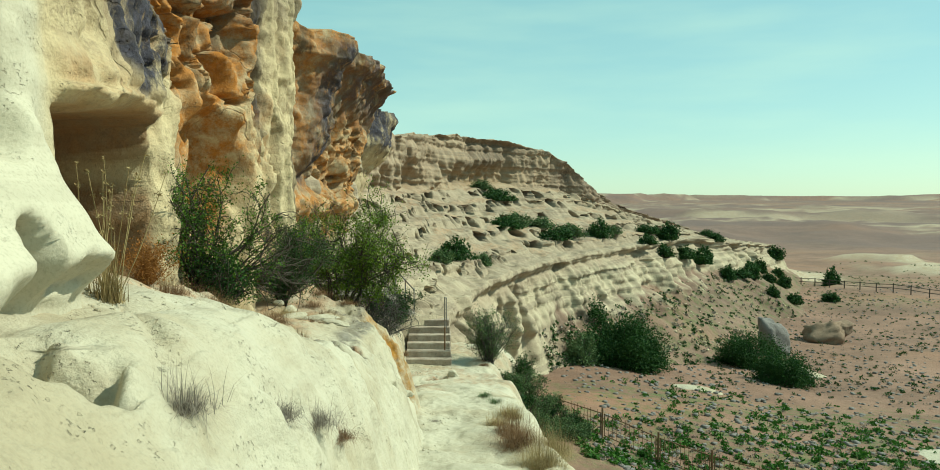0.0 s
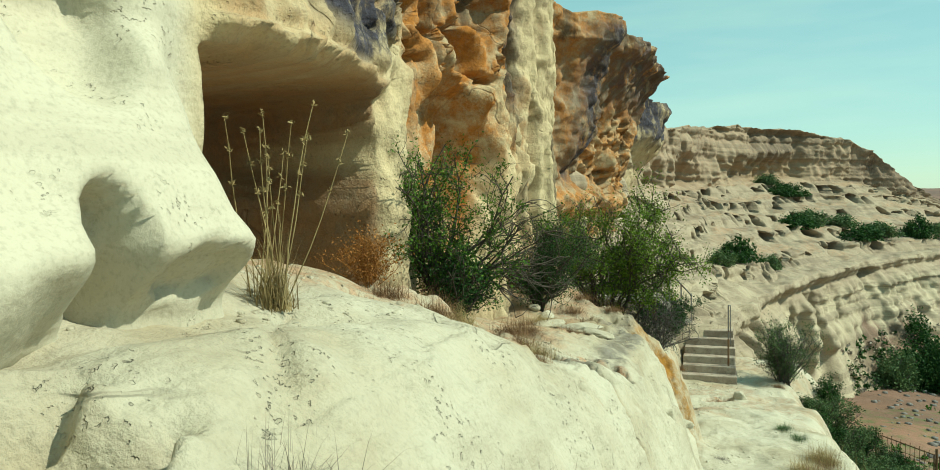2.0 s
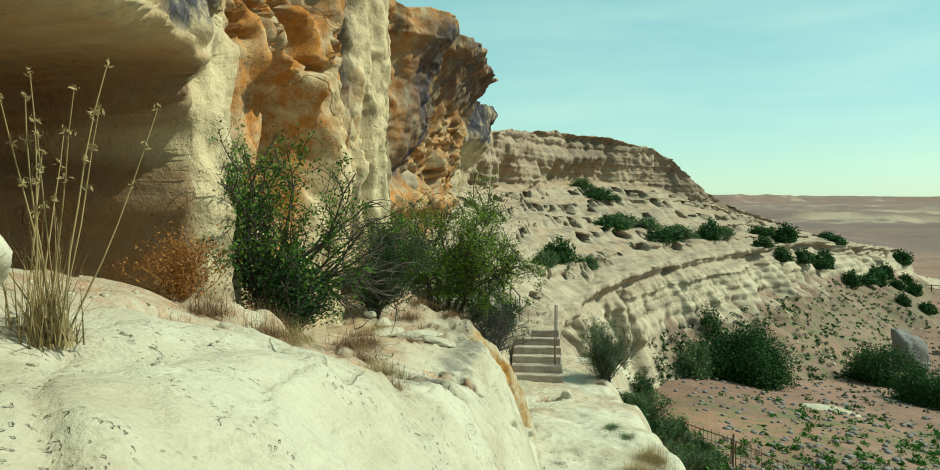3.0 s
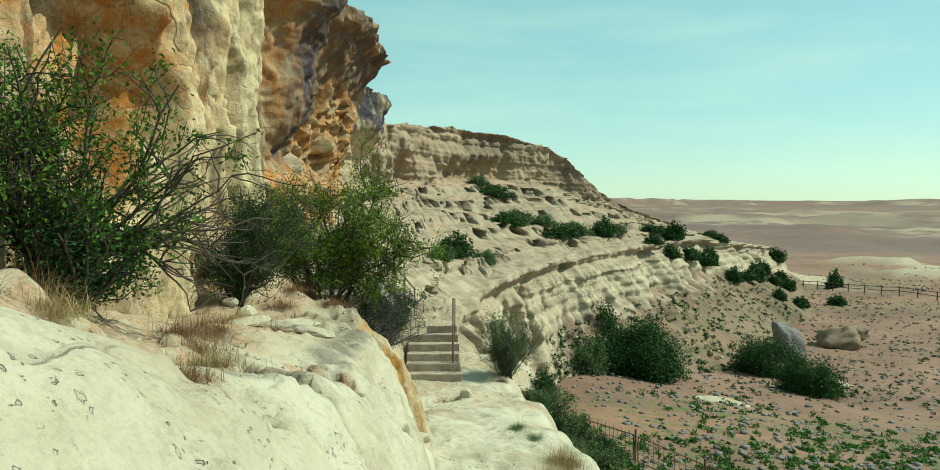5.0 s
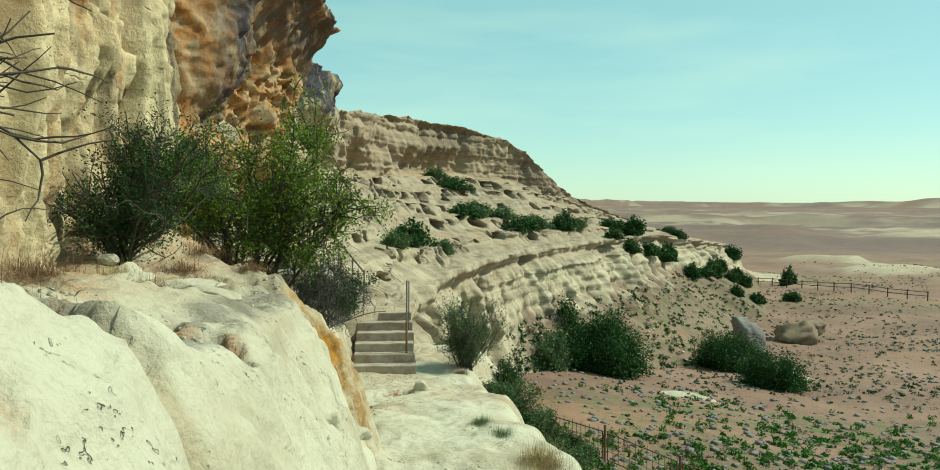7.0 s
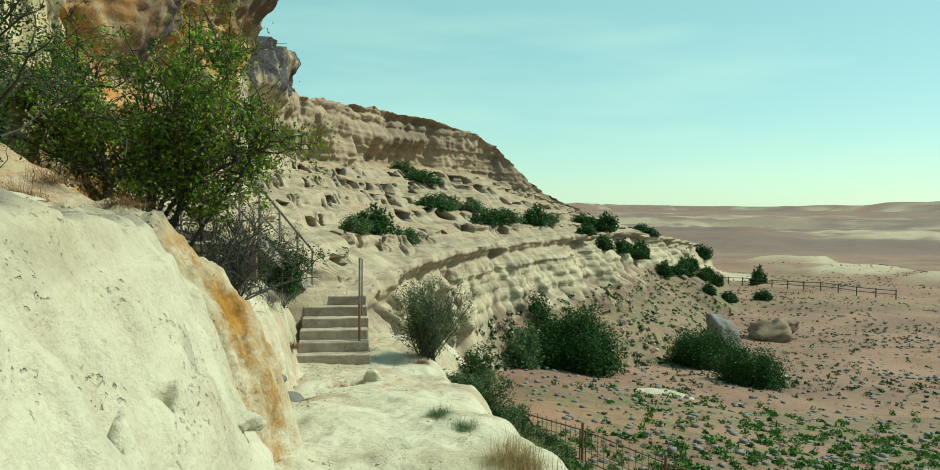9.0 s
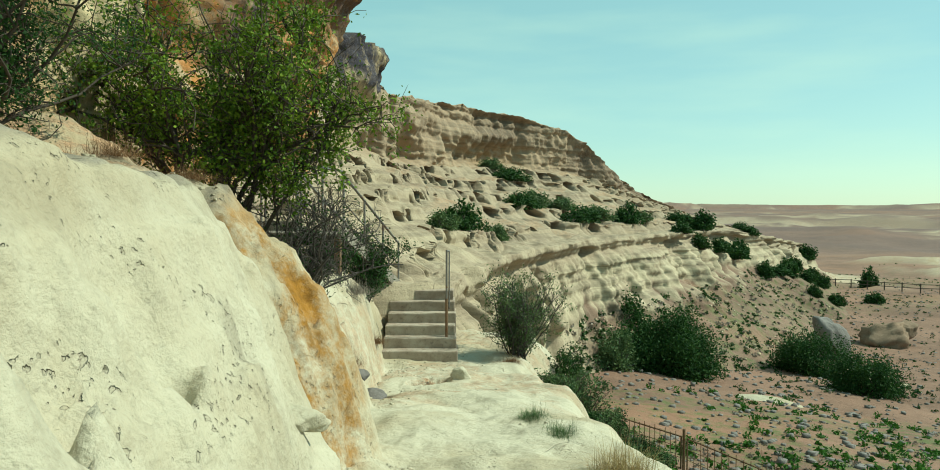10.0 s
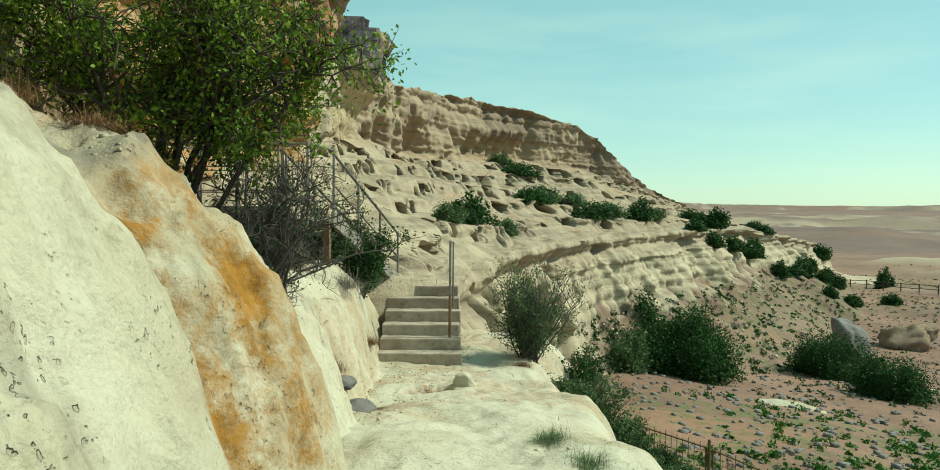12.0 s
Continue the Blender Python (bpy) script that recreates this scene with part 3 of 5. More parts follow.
SU, SV = np.meshgrid(su, sv, indexing="ij")
rx, ry, rz = curve(ST, RIM_X, SU), curve(ST, RIM_Y, SU), curve(ST, RIM_Z, SU)
cx, cy, cz = curve(ST, CAP_X, SU), curve(ST, CAP_Y, SU), curve(ST, CAP_Z, SU)
tz = curve(ST, TOP_Z, SU)
inx, iny = cx - rx, cy - ry
il = np.hypot(inx, iny)
inx, iny = inx / il, iny / il
lower, mid, cap, back = np.clip(-SV, 0, 1), np.clip(SV, 0, 1), np.clip(SV - 1, 0, 1), np.clip(SV - 2, 0, 1)
ux, uy = rx + inx * il * mid, ry + iny * il * mid
wob = 0.5 * fbm(ux * 0.25, uy * 0.25, 0, 3, 70)
# terraces: flat treads and short pitted risers
steps = mid * 5.4 + 1.0 * wob * (mid > 0) * step01(0, 0.15, mid) * step01(1, 0.85, mid)
frac = steps - np.floor(steps)
crisp = step01(-0.45, 0.35, fbm(ux * 0.35, uy * 0.35, 3.3, 3, 75))
zt = np.clip((np.floor(steps) + (0.3 + 0.3 * (1 - crisp)) * frac + (0.4 + 0.3 * crisp) * step01(0.62, 0.9, frac) - 1.0 * wob * step01(0, 0.15, mid) * step01(1, 0.85, mid) * 0.75) / 5.4, 0, 1)
z = rz + (cz - rz) * zt
rise = step01(0.64, 0.7, frac) * step01(0.95, 0.88, frac) * step01(0.08, 0.16, mid)
z = z - lower * 9.5
tal = step01(3.0, 3.9, SU)
off = il * mid - (lower ** 1.5 * 2.4) * (1 - tal) - tal * (step01(0, 0.4, lower) * 1.3 + np.clip(lower - 0.36, 0, 1) * (6.0 + 8.0 * step01(3.4, 4.6, SU))) + (0.1 + 0.8 * step01(-0.2, 0.5, vnoise(SU * 5.5, 0 * SU, 0 * SU, 205))) * step01(0.034, 0.046, lower + 0.012 * vnoise(SU * 9, 0 * SU, 0 * SU, 206)) * step01(0.26, 0.075, lower)
capface = step01(0, 0.08, cap) * step01(1, 0.95, cap)
lump = fbm(SU * 4.2, cap * 0.7, 0, 4, 73)
h = np.clip(tz - cz, 0, 5)
off = off + h * 0.34 * step01(0.62, 0.2, cap) * step01(0, 0.12, cap) * (0.05 + 1.25 * bump(SU, 4.1, 0.33) + 0.9 * bump(SU, 3.1, 0.14) + 0.6 * bump(SU, 2.5, 0.12)) + 0.05 * h * step01(0.3, 0.7, cap) + 0.5 * lump * capface + 0.3 * capface * fbm(SU * 11, cap * 1.0, 0, 4, 74)
off = off + back ** 1.5 * 70
z = z + (tz - cz) * cap
fx, fy = rx + inx * off, ry + iny * off
rough1 = fbm(fx * 0.5, fy * 0.5, z * 0.7, 4, 71)
along = SU * 10.5
d1, d2, pc = worley(along / 0.95, 0 * z + 0.5, z * 0.7, 77, True)
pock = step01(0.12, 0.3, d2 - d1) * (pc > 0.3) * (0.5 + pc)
vert = fbm(fx * 0.9, fy * 0.9, z * 0.18, 4, 78)
beds2 = 0.6 * vnoise(0 * z, 0 * z, z * 1.7 + 0.25 * rough1, 201) + 0.4 * vnoise(0 * z, 0 * z, z * 4.1 + 0.2 * rough1, 202)
off = off + 0.38 * beds2 * (1 - back) * step01(0.6, 0.4, lower) * np.where(mid > 0, 0.8, 1.0)
off = off + 0.9 * fbm(fx * 0.28, fy * 0.28, z * 0.1, 3, 76) * step01(0.06, 0.2, lower) * step01(0.75, 0.4, lower)
off = off + 1.25 * pock * rise * (mid > 0) + 0.4 * vert * step01(0.05, 0.15, lower) * step01(0.5, 0.36, lower) + 0.35 * rough1 * (cap < 1) * (1 - back)
MX, MY = rx + inx * off, ry + iny * off
z = z + 0.14 * rough1 * step01(0.03, 0.1, mid) + 0.1 * fbm(fx * 1.3, fy * 1.3, 0, 3, 79) * (lower == 0)
z = z - 5 * step01(0, -0.12, SU)
MY = MY - 0.15 * step01(0, -0.12, SU)
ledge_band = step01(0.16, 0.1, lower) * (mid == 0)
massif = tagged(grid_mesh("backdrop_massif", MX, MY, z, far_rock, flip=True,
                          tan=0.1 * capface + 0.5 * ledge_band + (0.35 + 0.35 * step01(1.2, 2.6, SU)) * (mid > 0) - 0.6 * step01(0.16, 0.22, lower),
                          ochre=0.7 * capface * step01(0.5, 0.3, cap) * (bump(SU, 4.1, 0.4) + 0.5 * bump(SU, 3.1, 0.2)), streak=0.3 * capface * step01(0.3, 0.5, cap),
                          # the rise * pock term paints shade into the terrace pockets
                          varnish_shade=0.3 * capface * step01(0.4, 0.6, cap) * step01(0.25, 0.5, lump) + 0.8 * bump(SU, 4.15, 0.22) * capface * bump(cap, 0.6, 0.16) + 0.1 * capface * step01(0.88, 0.94, cap) + 0.5 * rise * pock + 0.6 * step01(4.9, 5.1, SU) * capface,
                          litter=0.75 * (mid > 0) * step01(0.5, 0.3, frac) * step01(0.05, 0.1, mid) * step01(1.6, 2.4, SU), green=0.7 * step01(3.0, 3.6, SU) * step01(0.4, 0.55, lower),
                          soil=0.8 * step01(0.1, 0.3, back) + step01(2.9, 3.4, SU) * step01(0.34, 0.46, lower + 0.12 * vert)), kind="structure")


bpy.context.view_layer.update()


# ---- building helpers ----
def quick_mesh(name, co, quads, material):
    """A mesh from arrays of corners and of four-cornered faces."""
    co, q = np.asarray(co, float), np.asarray(quads, np.int32)
    me = bpy.data.meshes.new(name)
    me.vertices.add(len(co))
    me.vertices.foreach_set("co", co.ravel())
    me.loops.add(q.size)
    me.loops.foreach_set("vertex_index", q.ravel())
    me.polygons.add(len(q))
    me.polygons.foreach_set("loop_start", np.arange(0, q.size, 4, dtype=np.int32))
    me.update(calc_edges=True)
    me.materials.append(material)
    return me


def part(name, data, parent, label="", material=None):
    """One mesh object under a thing or a part; data is a mesh or a bmesh."""
    if isinstance(data, bmesh.types.BMesh):
        me = bpy.data.meshes.new(name)
        data.to_mesh(me)
        data.free()
        me.materials.append(material)
        data = me
    ob = new(name, data)
    ob.parent = parent
    return tagged(ob, label)


def thing(name, at, label, category, group="", kind=""):
    ob = new(name)
    ob.location = at
    ob.empty_display_size = 0.2
    return tagged(ob, label, category, group, kind)


def ground_z(x, y):
    return float(ground_height(np.array([float(x)]), np.array([float(y)]))[0])


def massif_z(x, y):
    """Height of the massif or the ground under a place, whichever is higher."""
    hit, place, normal, index = massif.ray_cast(Vector((x, y, 60.0)), Vector((0, 0, -1)))
    return max(place.z if hit else -99.0, ground_z(x, y))


def box(bm, a, b, bevel=0.0):
    """A box between two corners, with bevelled edges."""
    m = Matrix.Translation((Vector(a) + Vector(b)) / 2) @ Matrix.Diagonal((*(abs(p - q) for p, q in zip(a, b)), 1))
    made = bmesh.ops.create_cube(bm, size=1, matrix=m)["verts"]
    if bevel:
        edges = list({e for v in made for e in v.link_edges})
        bmesh.ops.bevel(bm, geom=edges, offset=bevel, segments=2, affect='EDGES', profile=0.6)


def rod(bm, a, b, r, sides=8):
    a, b = Vector(a), Vector(b)
    m = Matrix.Translation((a + b) / 2) @ (b - a).to_track_quat("Z", "Y").to_matrix().to_4x4()
    bmesh.ops.create_cone(bm, cap_ends=True, segments=sides, radius1=r, radius2=r, depth=(b - a).length, matrix=m)


def beam(bm, a, b, w, h):
    """A bar of w by h from a to b, upright in section."""
    a, b = Vector(a), Vector(b)
    d = (b - a).normalized()
    side = d.cross(Vector((0, 0, 1))).normalized()
    upv = side.cross(d)
    rot = Matrix((side, d, upv)).transposed().to_4x4()
    m = Matrix.Translation((a + b) / 2) @ rot @ Matrix.Diagonal((w, (b - a).length, h, 1))
    bmesh.ops.create_cube(bm, size=1, matrix=m)


def leafy(name, colour, other, rough=0.75):
    n = Nodes(name, rough)
    c = n.mix(n.island(), colour, other)
    c = n.mix(n.ramp(n.noise(2.5, 4, 0.6), 0.35, 0.7, 0.0, 0.6), c, tuple(v * 0.5 for v in colour))
    t = n.t
    tr = t.nodes.new("ShaderNodeBsdfTranslucent")
    t.links.new(c, tr.inputs[0])
    mx = t.nodes.new("ShaderNodeMixShader")
    mx.inputs[0].default_value = 0.25
    t.links.new(n.b.outputs[0], mx.inputs[1])
    t.links.new(tr.outputs[0], mx.inputs[2])
    t.links.new(mx.outputs[0], t.nodes["Material Output"].inputs[0])
    return n.done(c)


def barky(name, a, b, scale=20):
    n = Nodes(name, 0.9)
    n.relief(n.noise(scale, 4, 0.6, (1, 1, 0.3)), 0.5, 0.01)
    return n.done(n.mix(n.noise(scale * 0.5, 5, 0.6), a, b))


leaf_fresh = leafy("leaf_fresh", (0.03, 0.095, 0.012), (0.14, 0.24, 0.028))
leaf_dark = leafy("leaf_dark", (0.015, 0.058, 0.014), (0.045, 0.105, 0.018))
leaf_grey = leafy("leaf_grey", (0.055, 0.11, 0.045), (0.15, 0.22, 0.08))
leaf_tree = leafy("leaf_tree", (0.055, 0.125, 0.012), (0.21, 0.31, 0.03))
leaf_scrub = leafy("leaf_scrub", (0.028, 0.10, 0.014), (0.08, 0.19, 0.022))
leaf_yellow = leafy("leaf_yellow", (0.10, 0.14, 0.02), (0.22, 0.22, 0.04))
dry_straw = leafy("dry_straw", (0.30, 0.22, 0.10), (0.45, 0.36, 0.18))
dry_brown = leafy("dry_brown", (0.16, 0.085, 0.04), (0.30, 0.19, 0.10))
dry_orange = leafy("dry_orange", (0.32, 0.13, 0.03), (0.45, 0.22, 0.06))
dry_grey = leafy("dry_grey", (0.19, 0.16, 0.13), (0.34, 0.30, 0.25))
bark_dark = barky("bark_dark", (0.035, 0.028, 0.022), (0.09, 0.075, 0.06))
bark_twig = barky("bark_twig", (0.035, 0.03, 0.027), (0.105, 0.095, 0.088))
bark_grey = barky("bark_grey", (0.10, 0.09, 0.085), (0.24, 0.22, 0.20))


# ---- plants ----
def tubes(lines, sides=4):
    """Tapered tubes along (points, start radius, end radius)."""
    co, quads, base = [], [], 0
    ring = np.arange(sides) * 2 * np.pi / sides
    for pts, r0, r1 in lines:
        n = len(pts)
        d = np.gradient(pts, axis=0)
        d /= np.linalg.norm(d, axis=1)[:, None] + 1e-9
        ref = np.array([0.3, 0.2, 0.93]) if abs(d[0, 2]) < 0.8 else np.array([0.9, 0.3, 0.1])
        u = np.cross(d, ref)
        u /= np.linalg.norm(u, axis=1)[:, None] + 1e-9
        v = np.cross(d, u)
        r = np.linspace(r0, r1, n)[:, None, None]
        co.append((pts[:, None, :] + r * (np.cos(ring)[None, :, None] * u[:, None, :] + np.sin(ring)[None, :, None] * v[:, None, :])).reshape(-1, 3))
        i = np.arange(n - 1)[:, None] * sides + np.arange(sides)[None, :]
        j = np.arange(n - 1)[:, None] * sides + (np.arange(sides)[None, :] + 1) % sides
        quads.append((np.stack([i, j, j + sides, i + sides], -1) + base).reshape(-1, 4))
        base += n * sides
    return np.concatenate(co), np.concatenate(quads)


def leaf_cards(rng, at, size, slim=0.5):
    """A small kinked leaf of two faces at each place."""
    n = len(at)
    a = rng.normal(size=(n, 3))
    a /= np.linalg.norm(a, axis=1)[:, None]
    b = np.cross(a, rng.normal(size=(n, 3)))
    b /= np.linalg.norm(b, axis=1)[:, None]
    c = np.cross(a, b)
    s = (size * rng.uniform(0.6, 1.35, n))[:, None]
    co = np.stack([at - a * s * 0.5, at + b * s * slim * 0.5 + c * s * 0.06, at + a * s * 0.5, at - b * s * slim * 0.5 + c * s * 0.06], 1).reshape(-1, 3)
    return co, np.arange(n * 4).reshape(n, 4)


def grow(rng, start, way, length, bend, pull, n=7):
    pts = [np.array(start, float)]
    d = np.array(way, float)
    for k in range(n - 1):
        d = d / np.linalg.norm(d) + rng.normal(size=3) * bend + np.array([0, 0, pull])
        d /= np.linalg.norm(d)
        pts.append(pts[-1] + d * length / (n - 1))
    return np.array(pts)


def make_shrub(name, x, y, zbase, height, spread, label, category, leaf, bark, seed, stems=9, limbs=7, twigs=4, leaves=6000, size=0.04,
               lean=(0.0, 0.0), thick=0.018, bend=0.28, group="", low=0.25, slim=0.5, cluster=0.05, pull=0.1, patchy=2.2):
    """A bush or small tree: stems from the base, limbs, twigs, and many small leaves along the twigs."""
    rng = np.random.default_rng(seed)
    lines, tips = [], []
    for i in range(stems):
        a = rng.uniform(0, 2 * np.pi)
        o = rng.uniform(0.1, 1.0) ** 0.7 * spread / height
        way = (np.cos(a) * o + lean[0], np.sin(a) * o + lean[1], 1)
        L = height * rng.uniform(0.65, 1.02)
        st = grow(rng, (rng.normal() * 0.06 * spread, rng.normal() * 0.06 * spread, -0.08), way, L, bend * 0.5, 0.05, 9)
        lines.append((st, thick, thick * 0.3))
        for k in range(limbs):
            f = rng.uniform(low, 1.0)
            p = st[min(8, int(f * 8))]
            a2 = rng.uniform(0, 2 * np.pi)
            w2 = np.array([np.cos(a2), np.sin(a2), rng.uniform(-0.1, 0.9)]) + 0.5 * np.array(way) / np.linalg.norm(way)
            lb = grow(rng, p, w2, height * rng.uniform(0.16, 0.36), bend, pull, 6)
            lines.append((lb, thick * 0.4, thick * 0.16))
            for q in range(twigs):
                tw = grow(rng, lb[rng.integers(1, 6)], rng.normal(size=3) + (0, 0, 0.3), height * rng.uniform(0.07, 0.17), bend, pull * 0.5, 4)
                lines.append((tw, thick * 0.16, thick * 0.06))
                tips.append(tw)
    co, quads = tubes(lines)
    ob = thing(name, (x, y, zbase), label, category, group)
    part("wood", quick_mesh("wood", co, quads, bark), ob)
    if leaves:
        tips = np.concatenate(tips)
        wgt = np.repeat(rng.uniform(0, 1, len(tips) // 4) ** patchy, 4) + 0.02
        at = tips[rng.choice(len(tips), leaves, p=wgt / wgt.sum())] + rng.normal(size=(leaves, 3)) * cluster
        at = at[at[:, 2] > 0.02]
        co, quads = leaf_cards(rng, at, size, slim)
        part("crown", quick_mesh("crown", co, quads, leaf), ob)
    return ob


def make_dome(name, x, y, zbase, height, rx0, ry0, label, leaf, bark, seed, leaves=9000, size=0.16, group="", category="bush"):
    """A dense rounded bush: leaves in many overlapping clumps with an uneven outline."""
    rng = np.random.default_rng(seed)
    clumps = rng.normal(size=(60, 3))
    clumps /= np.linalg.norm(clumps, axis=1)[:, None]
    clumps[:, 2] = np.abs(clumps[:, 2]) * 1.0
    clumps *= rng.uniform(0.45, 0.86, 60)[:, None]
    c = clumps[rng.integers(0, 60, leaves)]
    d = rng.normal(size=(leaves, 3))
    d /= np.linalg.norm(d, axis=1)[:, None]
    at = (c + d * rng.uniform(0.05, 0.34, leaves)[:, None]) * np.array([rx0, ry0, height * 0.95])
    at[:, 2] = np.where(at[:, 2] < 0, rng.uniform(0, 0.3, leaves) * height, at[:, 2])
    ob = thing(name, (x, y, zbase), label, category, group)
    stems = [(grow(rng, (0, 0, -0.1), (p[0] * rx0, p[1] * ry0, p[2] * height + 0.1), float(np.linalg.norm(p * (rx0, ry0, height))), 0.1, 0.0, 5), 0.05, 0.012) for p in clumps]
    co, quads = tubes(stems)
    part("wood", quick_mesh("wood", co, quads, bark), ob)
    co, quads = leaf_cards(rng, at, size, 0.55)
    part("crown", quick_mesh("crown", co, quads, leaf), ob)
    return ob


def blade_mesh(rng, n, height, spread, width, droop=0.5):
    a = rng.uniform(0, 2 * np.pi, n)
    o = spread * rng.uniform(0, 1, n) ** 0.6
    h = height * rng.uniform(0.2, 1.0, n) * (1.1 - 0.5 * o / spread)
    d = np.stack([np.cos(a), np.sin(a), 0 * a], 1)
    root = np.stack([rng.normal(size=n), rng.normal(size=n), 0 * a], 1) * spread * 0.22
    rows = []
    for f in (0.0, 0.4, 0.75, 1.0):
        p = root + d * (o * f ** 1.6)[:, None] + np.stack([0 * a, 0 * a, h * f - droop * o * f ** 3 - 0.02], 1)
        s = np.stack([-np.sin(a), np.cos(a), 0 * a], 1) * (width * (1.05 - f) * 0.5)
        rows.append(np.stack([p - s, p + s], 1))
    co = np.stack(rows, 1).reshape(-1, 3)
    i = (np.arange(n) * 8)[:, None]
    k = np.arange(3)[None, :] * 2
    quads = np.stack([i + k, i + k + 1, i + k + 3, i + k + 2], -1).reshape(-1, 4)
    return co, quads


def make_tuft(name, x, y, zbase, height, spread, material, label, seed, n=160, width=0.006, group="dry tufts on the rock", category="grass"):
    rng = np.random.default_rng(seed)
    co, quads = blade_mesh(rng, n, height, spread, width)
    ob = new(name, quick_mesh(name, co, quads, material))
    ob.location = (x, y, zbase)
    return tagged(ob, label, category, group)


# beside the cave
make_shrub("shrub", -3.05, 9.0, ground_z(-3.05, 9.0), 1.8, 0.34, "bushy green shrub on the rock terrace beside the cave", "shrub", leaf_fresh, bark_dark, 3, stems=13, limbs=12, twigs=6, leaves=14000, size=0.033, cluster=0.04, bend=0.42, low=0.12, patchy=3.5)
make_shrub("shrub", -2.8, 8.75, ground_z(-2.8, 8.75) + 0.05, 0.7, 0.4, "green branches of a shrub hanging over the chalk edge", "shrub", leaf_dark, bark_dark, 5, stems=9, limbs=7, leaves=3600, size=0.032, pull=-0.15, lean=(0.25, 0.2))
rng = np.random.default_rng(8)
dry_limbs = thing("dead_branches", (-2.95, 8.95, ground_z(-2.95, 8.95)), "dark bare dead branches reaching out of the shrub", "branches")
for i in range(17):
    st = grow(rng, (rng.normal() * 0.1, rng.normal() * 0.12, rng.uniform(0.15, 0.6)), (rng.uniform(0.35, 0.9), rng.uniform(0.3, 1.0), rng.uniform(-0.15, 0.35)), rng.uniform(0.7, 1.25), 0.17, 0.0, 9)
    dead = [(st, 0.014, 0.004)]
    for k in range(5):
        dead.append((grow(rng, st[rng.integers(3, 9)], (rng.uniform(0, 1), rng.uniform(0, 1), rng.uniform(-0.4, 0.7)), rng.uniform(0.25, 0.6), 0.25, 0.0, 6), 0.006, 0.002))
    part("branch", quick_mesh("branch", *tubes(dead), bark_dark), dry_limbs)
make_shrub("shrub", -3.75, 13.5, ground_z(-3.75, 13.5), 1.6, 0.6, "grey-green thin-leaved shrub at the foot of the cliff", "shrub", leaf_dark, bark_dark, 11, stems=20, limbs=10, twigs=5, leaves=15000, size=0.03, bend=0.4, patchy=3.0)
make_shrub("tree", -3.4, 16.1, ground_z(-3.4, 16.1), 2.5 - ground_z(-3.4, 16.1), 1.9, "small thorny tree with yellow-green leaves at the terrace edge", "tree", leaf_tree, bark_dark, 13, stems=12, limbs=16, twigs=7, leaves=30000, size=0.045, thick=0.032, lean=(0.1, -0.02), cluster=0.06, bend=0.42, low=0.48, patchy=4.0)
make_shrub("shrub", -3.45, 16.0, ground_z(-3.45, 16.0), 0.9, 0.5, "yellowish young shoots round the foot of the tree", "shrub", leaf_yellow, bark_dark, 15, stems=9, leaves=1800, size=0.04)
make_shrub("dry_shrub", -2.75, 16.5, ground_z(-2.75, 16.5) - 0.1, 1.45, 1.2, "tangle of bare grey thorny twigs beside the steps", "shrub", leaf_dark, bark_twig, 17, stems=30, limbs=14, twigs=7, leaves=3000, size=0.03, bend=0.55, thick=0.015, low=0.1)
make_shrub("shrub", -3.6, 22.6, ground_z(-3.6, 22.6) - 0.1, 1.5, 0.75, "dark green shrub growing under the metal stair", "shrub", leaf_dark, bark_dark, 19, stems=16, limbs=8, leaves=8000, size=0.05)
make_shrub("shrub", -3.9, 21.6, ground_z(-3.9, 21.6) - 0.1, 0.9, 0.6, "dark green shrub below the platform", "shrub", leaf_dark, bark_dark, 20, stems=12, limbs=7, leaves=5000, size=0.045)
make_shrub("shrub", -0.8, 23.6, ground_z(-0.8, 23.6) - 0.1, 1.75, 1.15, "feathery blue-green shrub beside the concrete steps", "shrub", leaf_grey, bark_twig, 21, stems=30, limbs=8, leaves=9000, size=0.06, slim=0.3, patchy=3.0)
for i, (x, y, h) in enumerate([(0.1, 22.0, 1.0), (0.35, 24.2, 1.3), (0.7, 25.3, 1.3), (1.0, 26.4, 1.2), (1.5, 27.0, 1.0), (0.9, 23.3, 1.1), (1.9, 27.7, 0.9), (1.4, 25.6, 0.9), (0.55, 21.2, 0.9), (0.75, 22.3, 1.0), (2.3, 26.6, 0.8), (1.9, 25.9, 0.7), (0.2, 26.0, 1.2), (-0.1, 23.2, 0.9)]):
    make_shrub("shrub", x, y, ground_z(x, y) - 0.1, h, 0.75, "green shrub on the drop below the path", "shrub", leaf_grey if i % 3 else leaf_dark, bark_dark, 30 + i, stems=12, limbs=6, leaves=4200, size=0.055, group="shrubs below the path edge")

# dry plants near the path
reeds = make_tuft("reed_grass", -2.0, 5.5, ground_z(-2.0, 5.5), 0.55, 0.2, dry_straw, "clump of dry straw-coloured reed grass before the cave", 41, 260, 0.006, "", "grass")
rng = np.random.default_rng(43)
stalks = [(grow(rng, (rng.normal() * 0.05, rng.normal() * 0.05, 0.0), (rng.normal() * 0.16, rng.normal() * 0.22, 1), rng.uniform(0.6, 1.02), 0.04, 0.0, 7), 0.004, 0.002) for i in range(12)]
stalk_ob = thing("reed_stalks", (-2.0, 5.5, ground_z(-2.0, 5.5)), "tall dry reed stalks with feathery heads", "grass")
part("stem", quick_mesh("stem", *tubes(stalks), dry_straw), stalk_ob)
heads = np.concatenate([np.repeat(p[4:], 9, 0) for p, a, b in stalks])
